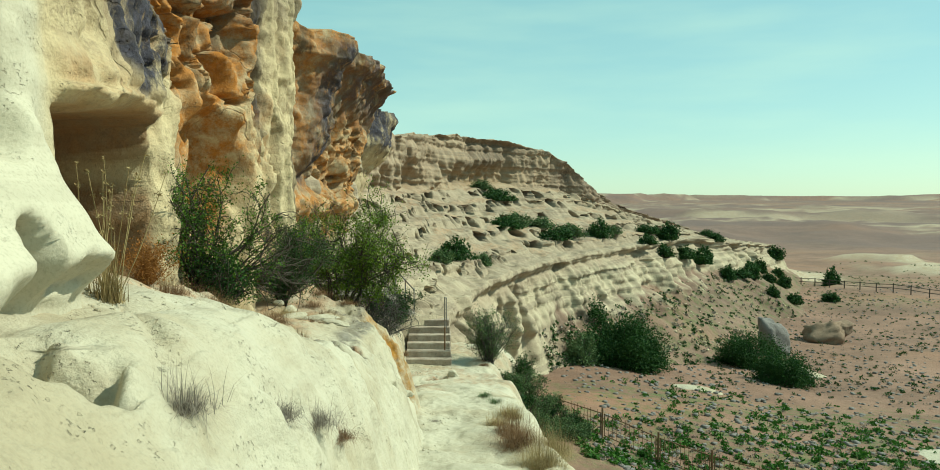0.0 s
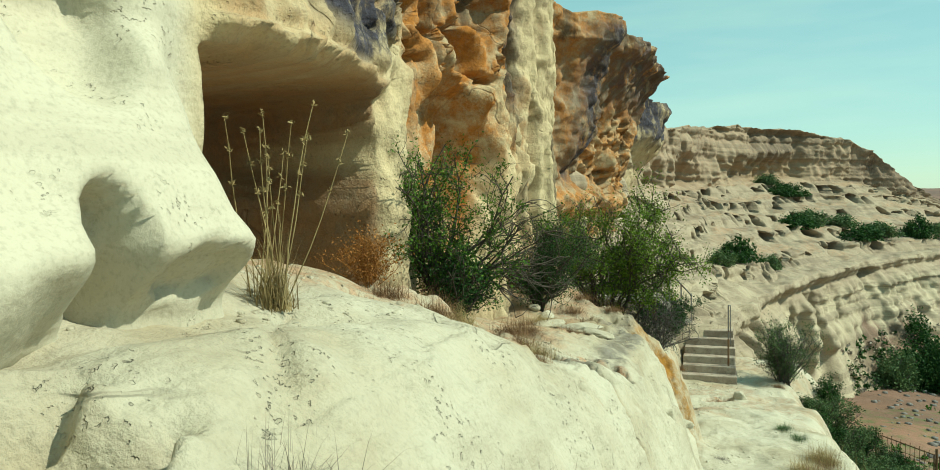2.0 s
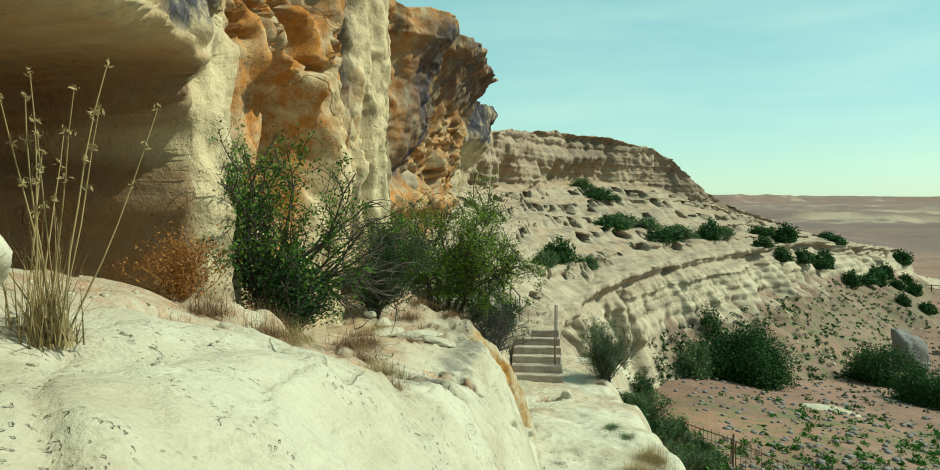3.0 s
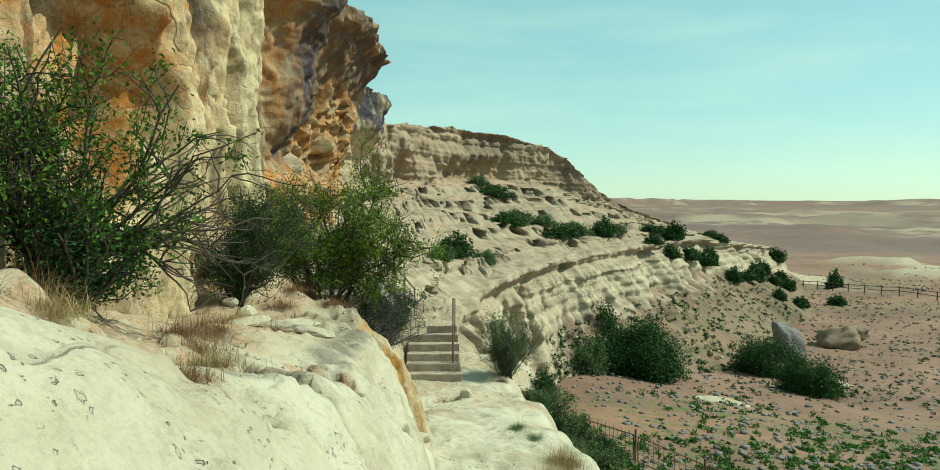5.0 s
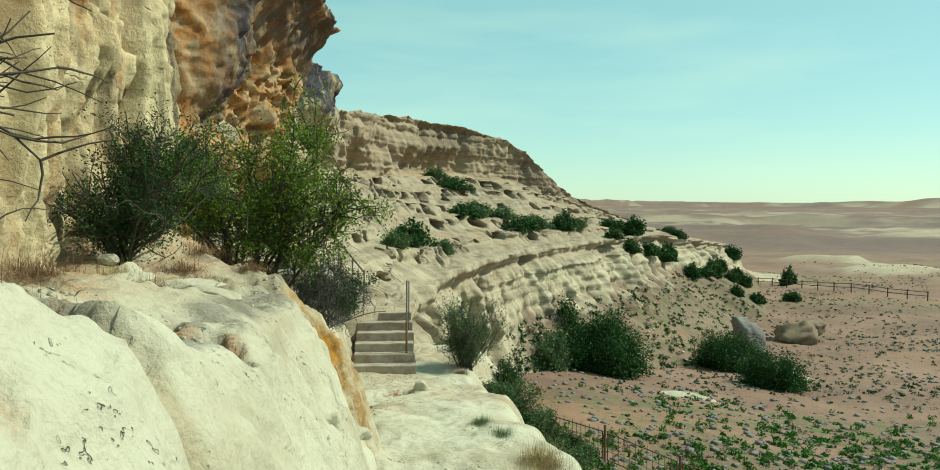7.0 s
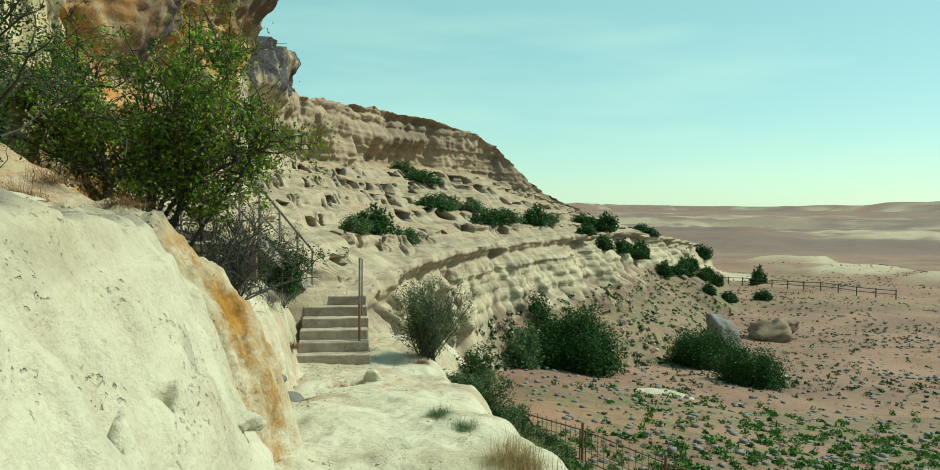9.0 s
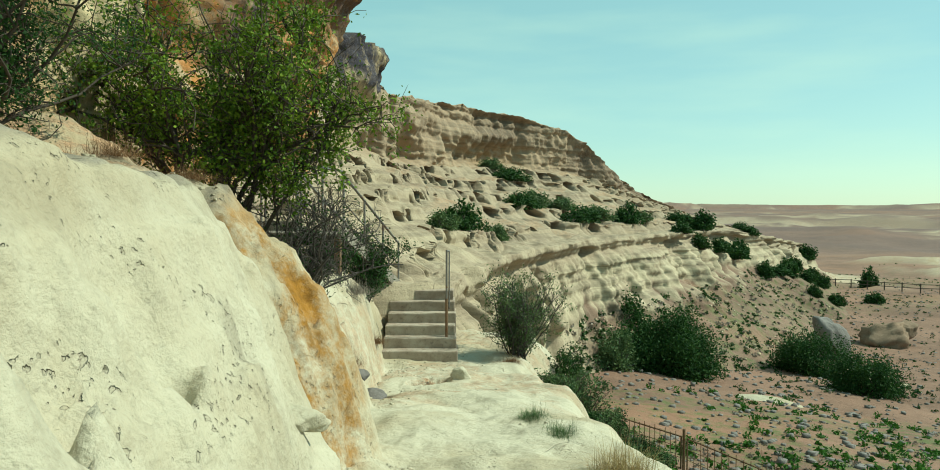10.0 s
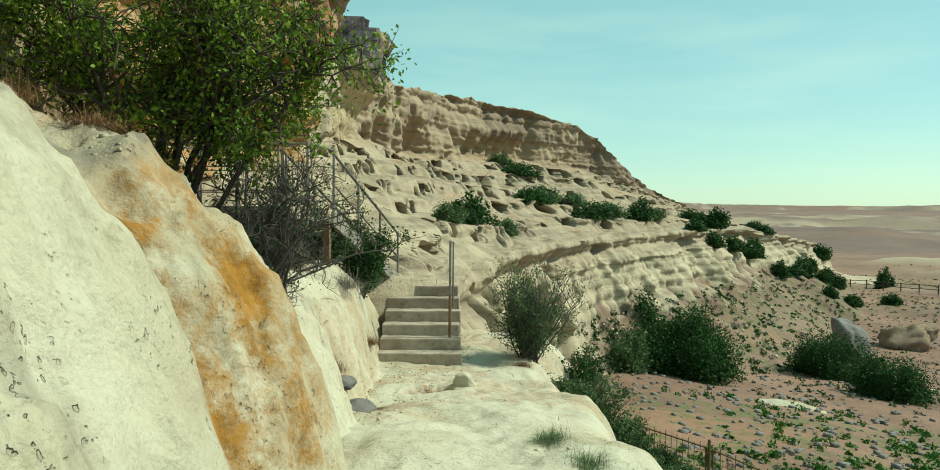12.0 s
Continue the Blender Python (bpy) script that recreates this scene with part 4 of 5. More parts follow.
tagged(part("plume", quick_mesh("plume", *leaf_cards(rng, heads + rng.normal(size=heads.shape) * 0.008, 0.026, 0.3), dry_straw), stalk_ob), kind="stuff")
make_shrub("dry_shrub", -3.0, 7.75, ground_z(-3.0, 7.75), 0.5, 0.33, "rust-orange dry shrub at the cave mouth", "shrub", dry_orange, dry_orange, 45, stems=40, limbs=6, leaves=2600, size=0.022, thick=0.005)
TUFTS = [(-2.06, 8.95, 0.3, 0.3, 1), (-1.98, 9.15, 0.22, 0.25, 1), (-1.8, 10.22, 0.2, 0.22, 3), (-2.25, 8.85, 0.34, 0.36, 1), (-1.9, 9.3, 0.3, 0.3, 1), (-2.2, 9.2, 0.32, 0.34, 1), (-1.95, 8.75, 0.26, 0.3, 0), (-1.72, 10.35, 0.16, 0.2, 1), (-2.4, 9.5, 0.26, 0.34, 1), (-2.7, 9.9, 0.28, 0.36, 1), (-2.0, 7.0, 0.22, 0.3, 1), (-3.4, 14.0, 0.3, 0.4, 1), (-3.6, 15.4, 0.34, 0.4, 1), (-2.9, 14.6, 0.2, 0.3, 1), (-3.3, 16.0, 0.3, 0.4, 1), (-2.75, 11.9, 0.2, 0.3, 1), (-2.15, 19.9, 0.3, 0.25, 1), (-1.85, 20.3, 0.24, 0.22, 1), (-2.65, 18.1, 0.3, 0.3, 1), (-1.99, 20.1, 0.3, 0.28, 1), (-2.5, 18.3, 0.28, 0.35, 1), (-1.42, 7.3, 0.15, 0.25, 1),
         (-2.55, 7.3, 0.3, 0.4, 1), (-2.3, 7.9, 0.28, 0.35, 0), (-2.75, 8.3, 0.34, 0.4, 1), (-2.3, 6.6, 0.2, 0.3, 1), (-2.8, 10.6, 0.25, 0.4, 1), (-3.1, 11.3, 0.3, 0.4, 1), (-3.3, 12.4, 0.28, 0.4, 0),
         (-3.0, 13.4, 0.26, 0.4, 1), (-3.5, 14.6, 0.3, 0.45, 1), (-3.2, 15.4, 0.3, 0.4, 1), (-4.0, 15.9, 0.35, 0.4, 0), (-3.1, 16.4, 0.3, 0.4, 3), (-4.4, 14.2, 0.5, 0.4, 1), (-4.3, 19.4, 0.45, 0.6, 3),
         (-4.0, 20.2, 0.4, 0.5, 1), (-3.3, 20.6, 0.4, 0.5, 3), (-0.88, 4.25, 0.3, 0.3, 3), (-0.75, 5.2, 0.2, 0.28, 3), (-0.7, 5.75, 0.26, 0.3, 3), (-0.62, 6.1, 0.15, 0.2, 1),
         (0.7, 7.3, 0.6, 0.6, 0), (0.95, 8.1, 0.6, 0.6, 1), (1.15, 6.6, 0.5, 0.5, 0), (0.5, 12.3, 0.75, 0.7, 1), (0.85, 11.3, 0.7, 0.6, 0), (0.3, 13.0, 0.6, 0.5, 1), (1.0, 12.5, 0.7, 0.6, 0), (0.05, 13.7, 0.42, 0.4, 0), (0.25, 14.4, 0.4, 0.4, 0), (-0.15, 15.9, 0.22, 0.3, 2), (-0.4, 16.6, 0.2, 0.25, 2),
         (-1.1, 13.9, 0.1, 0.2, 3), (-0.9, 22.6, 0.25, 0.3, 1), (-3.1, 21.4, 0.3, 0.3, 1)]
TUFT_LOOK = [(dry_straw, "clump of pale straw-coloured dry grass"), (dry_brown, "low tuft of brown dry grass in a rock hollow"), (leaf_grey, "small green-grey tuft on the path edge"), (dry_grey, "low grey dried-out shrublet on the rock")]
for i, (x, y, h, r, kind) in enumerate(TUFTS):
    mat, words = TUFT_LOOK[kind]
    make_tuft("grass_tuft", x, y, ground_z(x, y), h, r, mat, words, 100 + i, 900 if h > 0.38 else 520, 0.005 if h > 0.3 else 0.0035)

# valley bushes
make_dome("bush", 6.3, 50.2, ground_z(6.3, 50.2) - 0.1, 3.9, 3.6, 2.8, "large dense dark green bush on the valley floor", leaf_dark, bark_dark, 51, 42000, 0.14)
make_dome("bush", 4.6, 52.3, ground_z(4.6, 52.3) - 0.1, 4.6, 1.5, 1.5, "tall green bush against the white rock", leaf_dark, bark_dark, 52, 7000, 0.18)
make_dome("bush", 3.2, 48.2, ground_z(3.2, 48.2) - 0.1, 2.4, 1.4, 1.4, "grey-green bush at the foot of the white rock", leaf_grey, bark_grey, 53, 6000, 0.14)
make_dome("bush", 16.4, 57.6, ground_z(16.4, 57.6) - 0.1, 3.2, 2.8, 2.3, "dark green bush before a grey boulder", leaf_dark, bark_dark, 54, 18000, 0.13)
make_dome("bush", 16.2, 49.4, ground_z(16.2, 49.4) - 0.1, 2.8, 2.2, 1.9, "dark rounded bush beside a white rock", leaf_dark, bark_dark, 55, 14000, 0.12)
FAR = [(13.4, 77, 1.3), (15.5, 80, 1.4), (17.6, 83, 1.3), (19, 86, 1.2), (27.5, 99, 1.5), (30, 104, 1.4), (22, 88, 1.2), (24, 90, 1.3), (26.5, 95, 1.3), (30, 99.7, 1.2), (31.8, 95.4, 1.3), (46, 121, 1.8), (38.7, 101.5, 1.5), (12.4, 73, 1.0), (38, 124, 1.5), (21.5, 92, 1.2), (28, 91, 1.0), (35, 112, 1.2), (10.4, 70, 1.1), (33, 103, 1.1)]
far_bush = None
for i, (x, y, r) in enumerate(FAR):
    zb = massif_z(x, y)
    if far_bush is None:
        far_bush = make_dome("bush", x, y, zb - 0.1, 1.5, 1.0, 1.0, "dark green bush on the slope under the ledge", leaf_dark, bark_dark, 60, 1800, 0.2, "bushes under the ledge")
        far_bush.scale = (r, r, r)
    else:
        c = copy_thing(far_bush, pose(x, y, zb - 0.1, 0, 0, i * 77))
        c.scale = (r * (1 + 0.3 * math.sin(i)), r, r * (0.9 + 0.3 * math.cos(i * 2.3)))
LEDGE = [(-3.6, 37.5, 1.1, 1), (-2.9, 64.5, 1.4, 1), (-2.0, 55, 1.5, 1), (-1.2, 57, 1.2, 0), (1.8, 57.2, 1.5, 1), (3.0, 60.5, 1.4, 0), (5.6, 65, 1.5, 1), (7.0, 68, 1.1, 0), (11, 75.3, 1.3, 1), (12.2, 77, 1.1, 1),
         (-4.8, 66.7, 1.2, 0), (-3.7, 66, 1.2, 1), (-3.8, 34.0, 0.6, 0), (20.5, 91.8, 1.3, 1), (22, 94, 1.0, 1), (-2.4, 39.5, 0.6, 0), (0.6, 60, 1.2, 0)]
kinds = {}
for i, (x, y, r, k) in enumerate(LEDGE):
    if k not in kinds:
        kinds[k] = make_dome("bush", x, y, massif_z(x, y) - 0.1, 1.1, 1.0, 1.0, "green bush on the rock terraces" if k else "grey-green bush on the rock terraces", leaf_dark if k else leaf_grey, bark_grey, 70 + k, 2600, 0.13, "bushes on the terraces")
        kinds[k].scale = (r, r, r)
    else:
        c = copy_thing(kinds[k], pose(x, y, massif_z(x, y) - 0.1, 0, 0, i * 61))
        c.scale = (r * (1 + 0.25 * math.sin(i * 1.7)), r, r * (0.85 + 0.25 * math.cos(i * 2.1)))

# low scrub and stones over the valley floor
rng = np.random.default_rng(77)
n = 16000
sy = 24 + 146 * rng.uniform(0, 1, n) ** 1.6
sx = 1.5 + rng.uniform(0, 1, n) * (8 + sy * 0.68)
dens = fbm(sx * 0.05, sy * 0.08, 0, 3, 51)
keep = (rng.uniform(0, 1, n) < 0.3 + 0.55 * dens + 0.55 * np.exp(-((sy - 34) / 8) ** 2) * step01(2, 9, sx)) & (sx > path_edge(sy) + 3) & (sx > (sy - 46) * 0.48 + 2.5)
sx, sy = sx[keep], sy[keep]
sz = ground_height(sx, sy)


def scrub(name, px, py, pz, leaf_count, radius, material, label, seed):
    rg = np.random.default_rng(seed)
    m = len(px)
    r = np.repeat(radius * rg.uniform(0.5, 1.5, m), leaf_count)
    d = rg.normal(size=(m * leaf_count, 3))
    d /= np.linalg.norm(d, axis=1)[:, None]
    d *= rg.uniform(0.3, 1.0, m * leaf_count)[:, None]
    d[:, 2] = np.abs(d[:, 2]) * 0.9
    at = np.stack([np.repeat(px, leaf_count), np.repeat(py, leaf_count), np.repeat(pz, leaf_count)], 1) + d * r[:, None]
    co, quads = leaf_cards(rg, at, radius * 0.75, 0.5)
    return tagged(new(name, quick_mesh(name, co, quads, material)), label, "scrub", "", "stuff")


pick = rng.uniform(0, 1, len(sx))
near_green = pick < 0.6
close = near_green & (sy < 44)
afar = near_green & (sy >= 44)
scrub("low_scrub", sx[close], sy[close], sz[close], 24, 0.2, leaf_scrub, "fresh green low scrub dotted over the dry valley floor", 78)
scrub("low_scrub", sx[afar], sy[afar], sz[afar], 20, 0.19, leaf_dark, "low dark green scrub on the farther valley floor", 80)
scrub("low_scrub", sx[~near_green], sy[~near_green], sz[~near_green], 14, 0.13, dry_grey, "low grey dry scrub dotted over the valley floor", 79)


# ---- concrete steps and the metal stair with its platform ----
def metal(name, colour, rough=0.5, metallic=0.7):
    n = Nodes(name, rough)
    n.b.inputs["Metallic"].default_value = metallic
    rust = n.ramp(n.noise(9, 6, 0.7), 0.5, 0.7)
    n.relief(n.noise(60, 3, 0.6), 0.2, 0.004)
    return n.done(n.mix(rust, colour, (0.16, 0.075, 0.035)))


def cement(name, a, b):
    n = Nodes(name, 0.92)
    n.relief(n.noise(25, 6, 0.7), 0.6, 0.01)
    c = n.mix(n.ramp(n.noise(3.5, 6, 0.7), 0.35, 0.65), a, b)
    c = n.mix(n.math('MULTIPLY', n.random(), 0.25), c, (0.16, 0.12, 0.09))
    return n.done(n.mix(n.ramp(n.noise(14, 4, 0.7), 0.55, 0.75, 0.0, 0.6), c, tuple(v * 0.45 for v in b)))


concrete = cement("concrete", (0.42, 0.36, 0.29), (0.29, 0.23, 0.18))
old_timber = cement("old_timber", (0.28, 0.26, 0.22), (0.17, 0.15, 0.125))
steel = metal("steel", (0.22, 0.21, 0.20))
rusty = metal("rusty", (0.20, 0.13, 0.08), 0.7, 0.5)

STEP_N, RISE, GOING = 6, 0.19, 0.30
steps_ob = thing("concrete_steps", (-2.58, 22.55, -2.6), "worn grey concrete steps with six treads", "steps")
steps_ob.rotation_euler = (0, 0, radians(7))
for i in range(STEP_N):
    bm = bmesh.new()
    w = 0.70 - 0.012 * i
    box(bm, (-w + 0.01 * (i % 2), i * GOING, -0.3), (w - 0.015 * (i % 3), i * GOING + 0.75, (i + 1) * RISE), 0.022)
    bmesh.ops.subdivide_edges(bm, edges=[e for e in bm.edges if e.calc_length() > 0.5], cuts=6, use_grid_fill=True)
    for v in bm.verts:
        v.co += Vector((0.0, 0.012, 0.012)) * noise.noise(v.co * 5 + Vector((0, i * 3.0, 0)))
    part("step", bm, steps_ob, material=concrete)

post_ob = thing("handrail_post", (-2.15, 23.05, -2.25), "upright steel handrail post with rusty lower half", "post")
bm = bmesh.new()
rod(bm, (0, 0, 0.02), (0, 0, 0.75), 0.026, 10)
part("lower_tube", bm, post_ob, "rusty brown tube", rusty)
bm = bmesh.new()
rod(bm, (0, 0, 0.7), (0, 0, 1.66), 0.02, 10)
rod(bm, (0.045, 0.03, 0.55), (0.045, 0.03, 1.64), 0.014, 8)
rod(bm, (0, 0, 1.64), (0.045, 0.03, 1.64), 0.016, 8)
part("upper_tube", bm, post_ob, "bare steel tube", steel)

S_TOP, S_BOT = Vector((-3.62, 21.2, -0.2)), Vector((-3.3, 24.25, -1.42))
SIDE = Vector((0.75, -0.08, 0))
stair = thing("metal_stair", S_BOT, "narrow steel stair with tube handrails between ledge and platform", "stairs")
for k in (0, 1):
    o = -SIDE * k
    bm = bmesh.new()
    beam(bm, S_TOP + o - S_BOT, o + Vector((0, 0, 0.02)), 0.05, 0.2)
    part("stringer", bm, stair, "pale painted steel stringer", old_timber)
    bm = bmesh.new()
    rod(bm, S_TOP + o - S_BOT + Vector((0, 0, 0.95)), o + Vector((0, 0, 0.88)), 0.022)
    part("handrail", bm, stair, "", steel)
    bm = bmesh.new()
    rod(bm, S_TOP + o - S_BOT + Vector((0, 0, 0.5)), o + Vector((0, 0, 0.46)), 0.013)
    part("midrail", bm, stair, "", steel)
    for f in (0.02, 0.34, 0.67, 0.985):
        foot = (S_TOP - S_BOT) * (1 - f) + o
        bm = bmesh.new()
        rod(bm, foot, foot + Vector((0, 0, 0.93)), 0.02)
        part("baluster", bm, stair, "", steel)
for i in range(8):
    f = (i + 0.5) / 8
    c = (S_TOP - S_BOT) * (1 - f)
    bm = bmesh.new()
    beam(bm, c + Vector((-0.02, 0, 0.05)), c - SIDE + Vector((0.02, 0, 0.05)), 0.24, 0.03)
    part("tread", bm, stair, "", old_timber)

P = Vector((-3.62, 21.2, -0.2))
plat = thing("viewing_platform", P, "small weathered timber platform on posts with thin metal railings", "platform")
XL, YD = -2.0, -1.05
for i in range(9):
    x0 = XL * i / 9
    bm = bmesh.new()
    box(bm, (x0 + XL / 9 + 0.008, YD, -0.04 + 0.004 * (i % 2)), (x0 - 0.004, 0.02, 0.0 + 0.004 * (i % 2)), 0.006)
    part("deck_board", bm, plat, "", old_timber)
for yy0 in (YD + 0.02, -0.06):
    bm = bmesh.new()
    beam(bm, (XL, yy0, -0.105), (0, yy0, -0.105), 0.06, 0.12)
    part("beam", bm, plat, "", old_timber)
for px, py, dz, th, mt in ((-0.45, YD + 0.05, 0.72, 0.065, old_timber), (-0.05, -0.08, 1.25, 0.05, rusty), (XL + 0.1, YD + 0.05, 0.75, 0.06, old_timber), (XL + 0.1, -0.08, 0.9, 0.06, old_timber)):
    bm = bmesh.new()
    box(bm, (px - th, py - th, -0.045 - dz - 0.25), (px + th, py + th, -0.045), 0.008)
    part("leg", bm, plat, "", mt)
rail_posts = [(0, YD), (-0.4, YD), (-0.95, YD), (-1.5, YD), (XL, YD), (XL, 0.0), (-1.3, 0.0), (-0.75, 0.0)]
for px, py in rail_posts:
    bm = bmesh.new()
    rod(bm, (px, py, -0.12), (px, py, 1.0), 0.018)
    part("railing_post", bm, plat, "", steel)
for h in (0.98, 0.68, 0.36):
    for a, b in (((0, YD), (XL, YD)), ((XL, YD), (XL, 0.0)), ((XL, 0.0), (-0.75, 0.0)), ((0, YD), (0, 0.0))) if h > 0.9 else (((0, YD), (XL, YD)), ((XL, YD), (XL, 0.0)), ((XL, 0.0), (-0.75, 0.0))):
        bm = bmesh.new()
        rod(bm, (*a, h), (*b, h), 0.018 if h > 0.9 else 0.009)
        part("rail", bm, plat, "", steel)
bm = bmesh.new()
beam(bm, (XL, 0.03, 0.08), (-0.75, 0.03, 0.08), 0.03, 0.16)
part("kick_board", bm, plat, "", old_timber)

# ---- wire fence below the path ----
FENCE = [(1.5, 28.1), (2.98, 27.2), (4.75, 25.9), (6.3, 24.9), (8.0, 23.8), (9.5, 23.0), (11.2, 21.9), (12.9, 20.9)]
O = Vector((*FENCE[0], ground_z(*FENCE[0])))
fence = thing("wire_fence", O, "dark rusty wire fence of framed panels between steel posts", "fence")
for i, (x, y) in enumerate(FENCE):
    b = Vector((x, y, ground_z(x, y))) - O
    bm = bmesh.new()
    rod(bm, b + Vector((0, 0, -0.2)), b + Vector((0, 0, 1.08)), 0.035, 8)
    part("post", bm, fence, material=rusty)
    if i:
        a = Vector((*FENCE[i - 1], ground_z(*FENCE[i - 1]))) - O
        d = b - a
        bm = bmesh.new()
        for h in (0.12, 0.88):
            rod(bm, a + d * 0.04 + Vector((0, 0, h)), a + d * 0.96 + Vector((0, 0, h)), 0.02, 6)
        for f in (0.04, 0.96):
            rod(bm, a + d * f + Vector((0, 0, 0.1)), a + d * f + Vector((0, 0, 0.9)), 0.02, 6)
        panel = part("panel_frame", bm, fence, material=rusty)
        for k in range(1, 12):
            f = 0.04 + 0.92 * k / 12
            bm = bmesh.new()
            rod(bm, a + d * f + Vector((0, 0, 0.12)), a + d * f + Vector((0, 0, 0.98 if k % 2 else 0.92)), 0.009, 5)
            part("wire", bm, panel, material=rusty)
        for h in (0.37, 0.62):
            bm = bmesh.new()
            rod(bm, a + d * 0.04 + Vector((0, 0, h)), a + d * 0.96 + Vector((0, 0, h)), 0.008, 5)
            part("wire", bm, panel, material=rusty)
far_line = [(33.5 + 1.55 * i, 128 - 1.35 * i - 0.02 * i * i) for i in range(16)]
O = Vector((*far_line[0], ground_z(*far_line[0])))
far_fence = thing("rail_fence", O, "dark two-rail wooden fence crossing the far valley floor", "fence")
for i, (x, y) in enumerate(far_line):
    b = Vector((x, y, ground_z(x, y))) - O
    bm = bmesh.new()
    rod(bm, b + Vector((0, 0, -0.2)), b + Vector((0, 0, 1.3)), 0.075, 6)
    part("post", bm, far_fence, material=bark_dark)
    if i:
        a = Vector((*far_line[i - 1], ground_z(*far_line[i - 1]))) - O
        for h in (1.15, 0.65):
            bm = bmesh.new()
            rod(bm, a + Vector((0, 0, h)), b + Vector((0, 0, h)), 0.05, 5)
            part("rail", bm, far_fence, material=bark_dark)


# ---- boulders and loose stones ----
def make_stone(name, x, y, zbase, size, material, label, seed, group="", turn=(0, 0, 0), rough=0.28, detail=4, kind=""):
    """A broken lump: a ball cut by random planes, then roughened."""
    rg = np.random.default_rng(seed)
    bm = bmesh.new()
    bmesh.ops.create_icosphere(bm, subdivisions=detail, radius=1.0)
    cuts = rg.normal(size=(9, 3))
    cuts /= np.linalg.norm(cuts, axis=1)[:, None]
    lim = rg.uniform(0.55, 0.9, 9)
    off = Vector(rg.uniform(-50, 50, 3))
    for v in bm.verts:
        for c, l in zip(cuts, lim):
            d = v.co.dot(Vector(c)) - l
            if d > 0:
                v.co -= Vector(c) * d * 0.92
        v.co += v.co.normalized() * (noise.fractal(v.co * 2.2 + off, 1.0, 2.0, 4) * rough * 0.35)
        v.co = Vector((v.co.x * size[0], v.co.y * size[1], v.co.z * size[2]))
    bm.transform(Euler([radians(a) for a in turn]).to_matrix().to_4x4())
    for f in bm.faces:
        f.smooth = detail > 3
    me = bpy.data.meshes.new(name)
    bm.to_mesh(me)
    bm.free()
    me.materials.append(material)
    ob = new(name, me)
    ob.location = (x, y, zbase)
    return tagged(ob, label, "rock", group, kind)


brown_stone = rock("brown_stone", (0.26, 0.18, 0.125), (0.17, 0.115, 0.08), (0.26, 0.12, 0.04), (0.05, 0.04, 0.035), relief=1.0)
grey_stone = rock("grey_stone", (0.20, 0.185, 0.175), (0.135, 0.12, 0.11), (0.2, 0.12, 0.06), (0.06, 0.055, 0.05), relief=1.0)
make_stone("boulder", 20.4, 66.0, ground_z(20.4, 66.0) + 1.3, (1.5, 1.4, 2.5), grey_stone, "grey leaning boulder standing behind a dark bush", 201, turn=(8, -38, 20), rough=0.5)
make_stone("boulder", 27.6, 72.9, ground_z(27.6, 72.9) + 0.7, (2.3, 1.6, 1.55), brown_stone, "low brown undercut boulder on the valley floor", 202, turn=(0, -14, 10), rough=0.7)
make_stone("boulder", 29.2, 73.3, ground_z(29.2, 73.3) + 1.3, (1.0, 0.9, 0.9), brown_stone, "brown rock knob on the boulder", 203, turn=(0, -30, 0))
make_stone("rock", 19.0, 54.5, ground_z(19.0, 54.5) + 0.1, (2.0, 1.1, 0.55), chalk, "pale chalk rock beside the dark bushes", 204, turn=(0, 10, -25))
make_stone("rock", 9.8, 43.2, ground_z(9.8, 43.2), (1.6, 0.8, 0.16), chalk, "flat pale chalk slab on the valley floor", 205, turn=(0, 4, -20))
make_stone("rock", 16.5, 31.5, ground_z(16.5, 31.5), (1.8, 1.0, 0.2), chalk, "flat pale chalk slab on the valley floor", 206)
make_stone("flat_stone", -2.85, 12.75, ground_z(-2.85, 12.75) + 0.05, (0.36, 0.2, 0.06), chalk, "flat broken slab lying on the rock terrace", 207, "flat slabs", (4, -3, 20))
make_stone("flat_stone", -2.5, 12.5, ground_z(-2.5, 12.5) + 0.03, (0.26, 0.15, 0.05), chalk, "flat broken slab lying on the rock terrace", 208, "flat slabs", (0, 5, -30))
make_stone("flat_stone", -3.2, 12.35, ground_z(-3.2, 12.35) + 0.03, (0.3, 0.18, 0.05), chalk, "flat broken slab lying on the rock terrace", 209, "flat slabs", (0, -4, 60))
make_stone("stone", -3.45, 13.0, ground_z(-3.45, 13.0) + 0.06, (0.13, 0.11, 0.09), chalk, "white rounded stone on the terrace", 210, "white stones", detail=3)
make_stone("stone", -3.7, 13.15, ground_z(-3.7, 13.15) + 0.04, (0.1, 0.09, 0.06), chalk, "white rounded stone on the terrace", 211, "white stones", detail=3)
make_stone("rock", -2.35, 18.0, ground_z(-2.35, 18.0) + 0.02, (0.24, 0.18, 0.1), grey_stone, "grey broken rock at the foot of the bank", 212, turn=(0, 0, 30))
make_stone("rock", -2.65, 18.45, ground_z(-2.65, 18.45) + 0.02, (0.2, 0.14, 0.09), grey_stone, "grey broken rock at the foot of the bank", 213, turn=(0, 0, 70))
make_stone("rock", -1.55, 20.35, ground_z(-1.55, 20.35) + 0.05, (0.16, 0.13, 0.13), chalk, "pale block of chalk beside a tuft", 214)
make_stone("rock", -1.45, 12.75, -0.82, (0.22, 0.14, 0.07), chalk, "pale projecting chalk block in the bank", 215, turn=(0, 8, 20))
make_stone("rock", -1.4, 12.3, -1.12, (0.2, 0.14, 0.07), chalk, "pale projecting chalk block in the bank", 216, turn=(0, -4, 60))


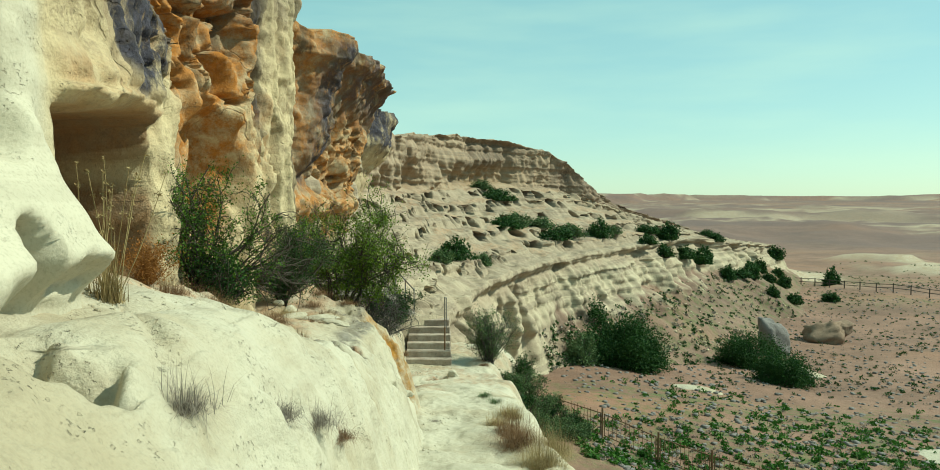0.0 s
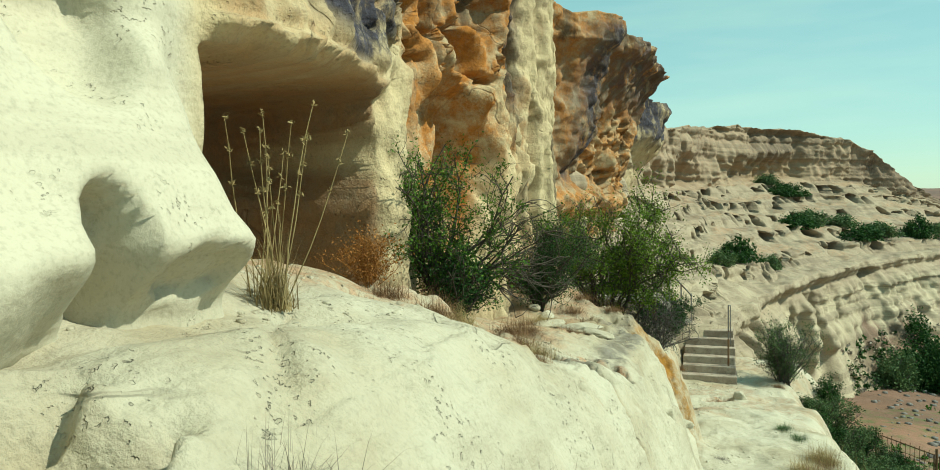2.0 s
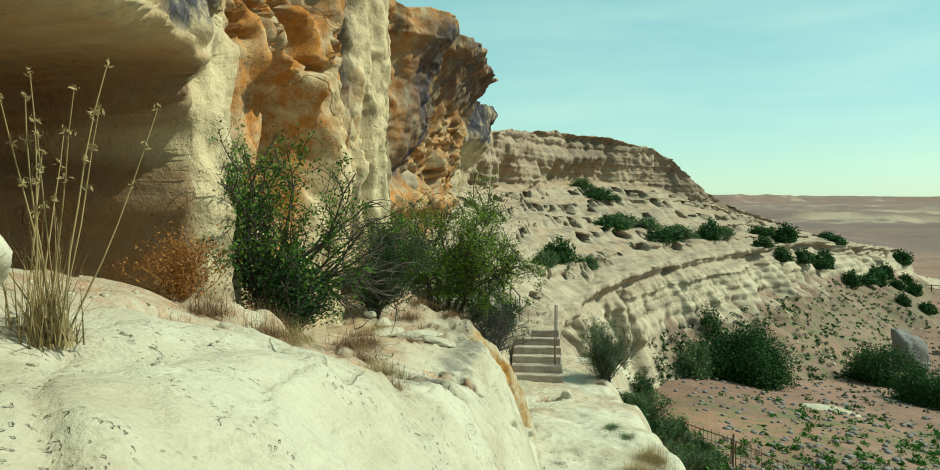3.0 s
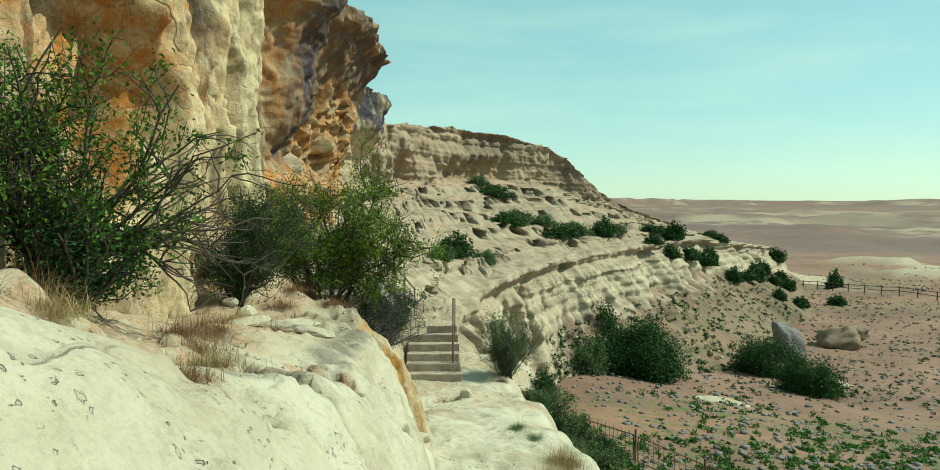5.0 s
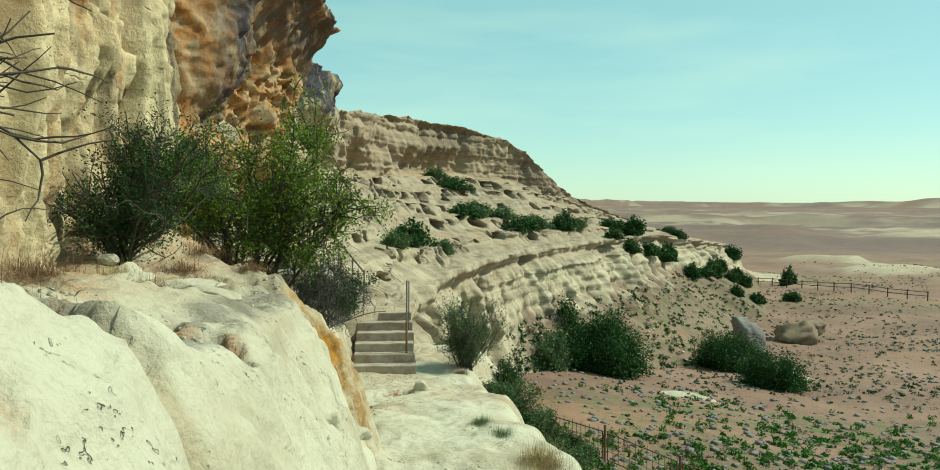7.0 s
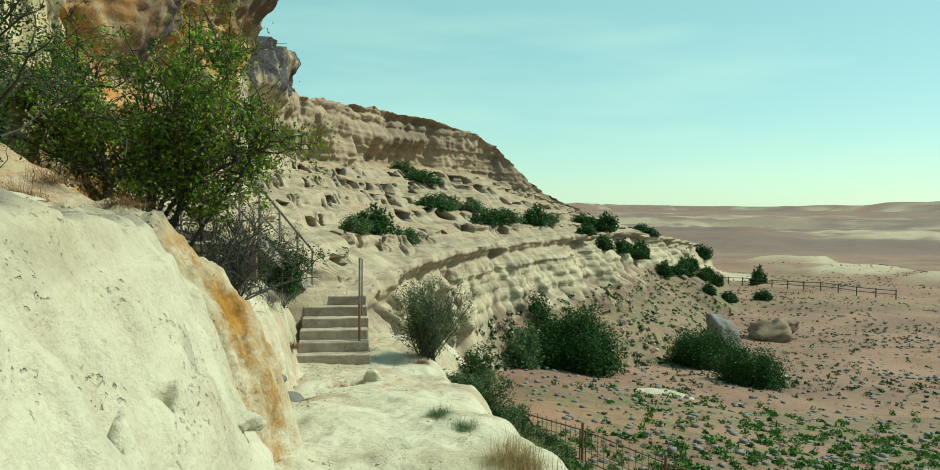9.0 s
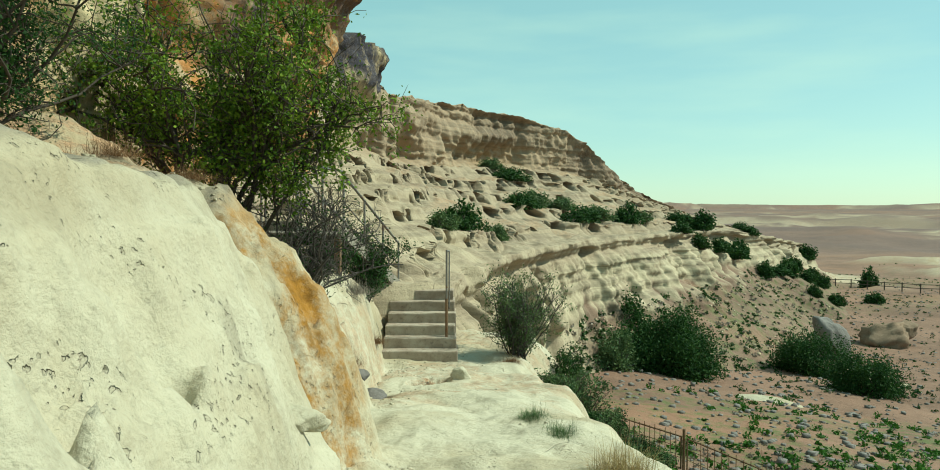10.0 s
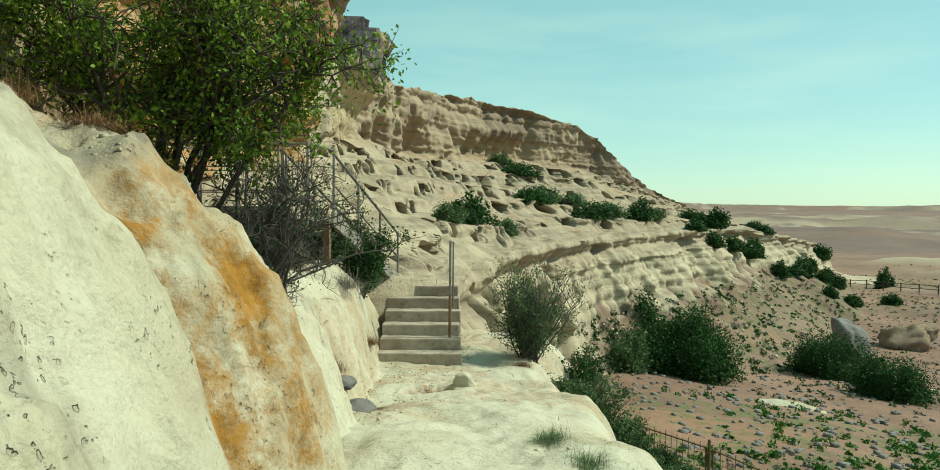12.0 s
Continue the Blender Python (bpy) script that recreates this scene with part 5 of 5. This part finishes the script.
def rubble(name, px, py, pz, radius, material, label, seed):
    """Many small angular stones as one mesh."""
    rg = np.random.default_rng(seed)
    base = np.array([(x, y, q) for x in (-1, 1) for y in (-1, 1) for q in (-0.7, 0.7)], float)
    fq = np.array([(0, 1, 3, 2), (4, 6, 7, 5), (0, 4, 5, 1), (2, 3, 7, 6), (0, 2, 6, 4), (1, 5, 7, 3)])
    m = len(px)
    co = base[None] * rg.uniform(0.45, 1.0, (m, 8, 3)) * (radius * rg.uniform(0.3, 1.3, m) ** 1.5)[:, None, None]
    a = rg.uniform(0, 6.28, m)
    ca, sa = np.cos(a)[:, None], np.sin(a)[:, None]
    co = np.stack([co[..., 0] * ca - co[..., 1] * sa, co[..., 0] * sa + co[..., 1] * ca, co[..., 2]], -1) + np.stack([px, py, pz], 1)[:, None, :]
    q = (fq[None] + (np.arange(m) * 8)[:, None, None]).reshape(-1, 4)
    return tagged(new(name, quick_mesh(name, co.reshape(-1, 3), q, material)), label, "stones", "", "stuff")


rng = np.random.default_rng(90)
ry0 = rng.uniform(2.5, 24, 5200)
rx0 = bank_foot(ry0) + rng.normal(size=5200) * 0.9 - 0.5
rx0 = np.minimum(rx0, path_edge(ry0) + 0.5)
clump = (fbm(rx0 * 0.9, ry0 * 0.9, 0, 3, 95) > 0.05) & ((bank_t(rx0, ry0) < 0.04) | (bank_t(rx0, ry0) > 0.97))
rx0, ry0 = rx0[clump], ry0[clump]
rubble("loose_stones", rx0, ry0, ground_height(rx0, ry0), 0.016, chalk, "small loose chalk fragments scattered on the rock", 96)
vy = 24 + 100 * rng.uniform(0, 1, 6000) ** 1.5
vx = 1.5 + rng.uniform(0, 1, 6000) * (8 + vy * 0.68)
ok = (vx > path_edge(vy) + 3) & (vx > (vy - 46) * 0.48 + 2.5)
vx, vy = vx[ok], vy[ok]
rubble("valley_stones", vx, vy, ground_height(vx, vy), 0.11, grey_stone, "small stones strewn over the valley floor", 97)

# scrub and stones on the slope under the ledge
slope = np.argwhere((SU > 2.9) & (SU < 6.6) & (lower > 0.42) & (lower < 0.95))
rng = np.random.default_rng(120)
pick = slope[rng.integers(0, len(slope), 1500)]
tx, ty, tz0 = (a[pick[:, 0], pick[:, 1]] for a in (MX, MY, z))
scrub("slope_scrub", tx[:550], ty[:550], tz0[:550], 20, 0.26, leaf_dark, "low green scrub on the slope under the ledge", 121)
scrub("slope_scrub", tx[550:850], ty[550:850], tz0[550:850], 18, 0.24, dry_grey, "low grey scrub on the slope under the ledge", 122)
rubble("slope_stones", tx[850:], ty[850:], tz0[850:], 0.11, far_rock, "broken stones on the slope under the ledge", 123)
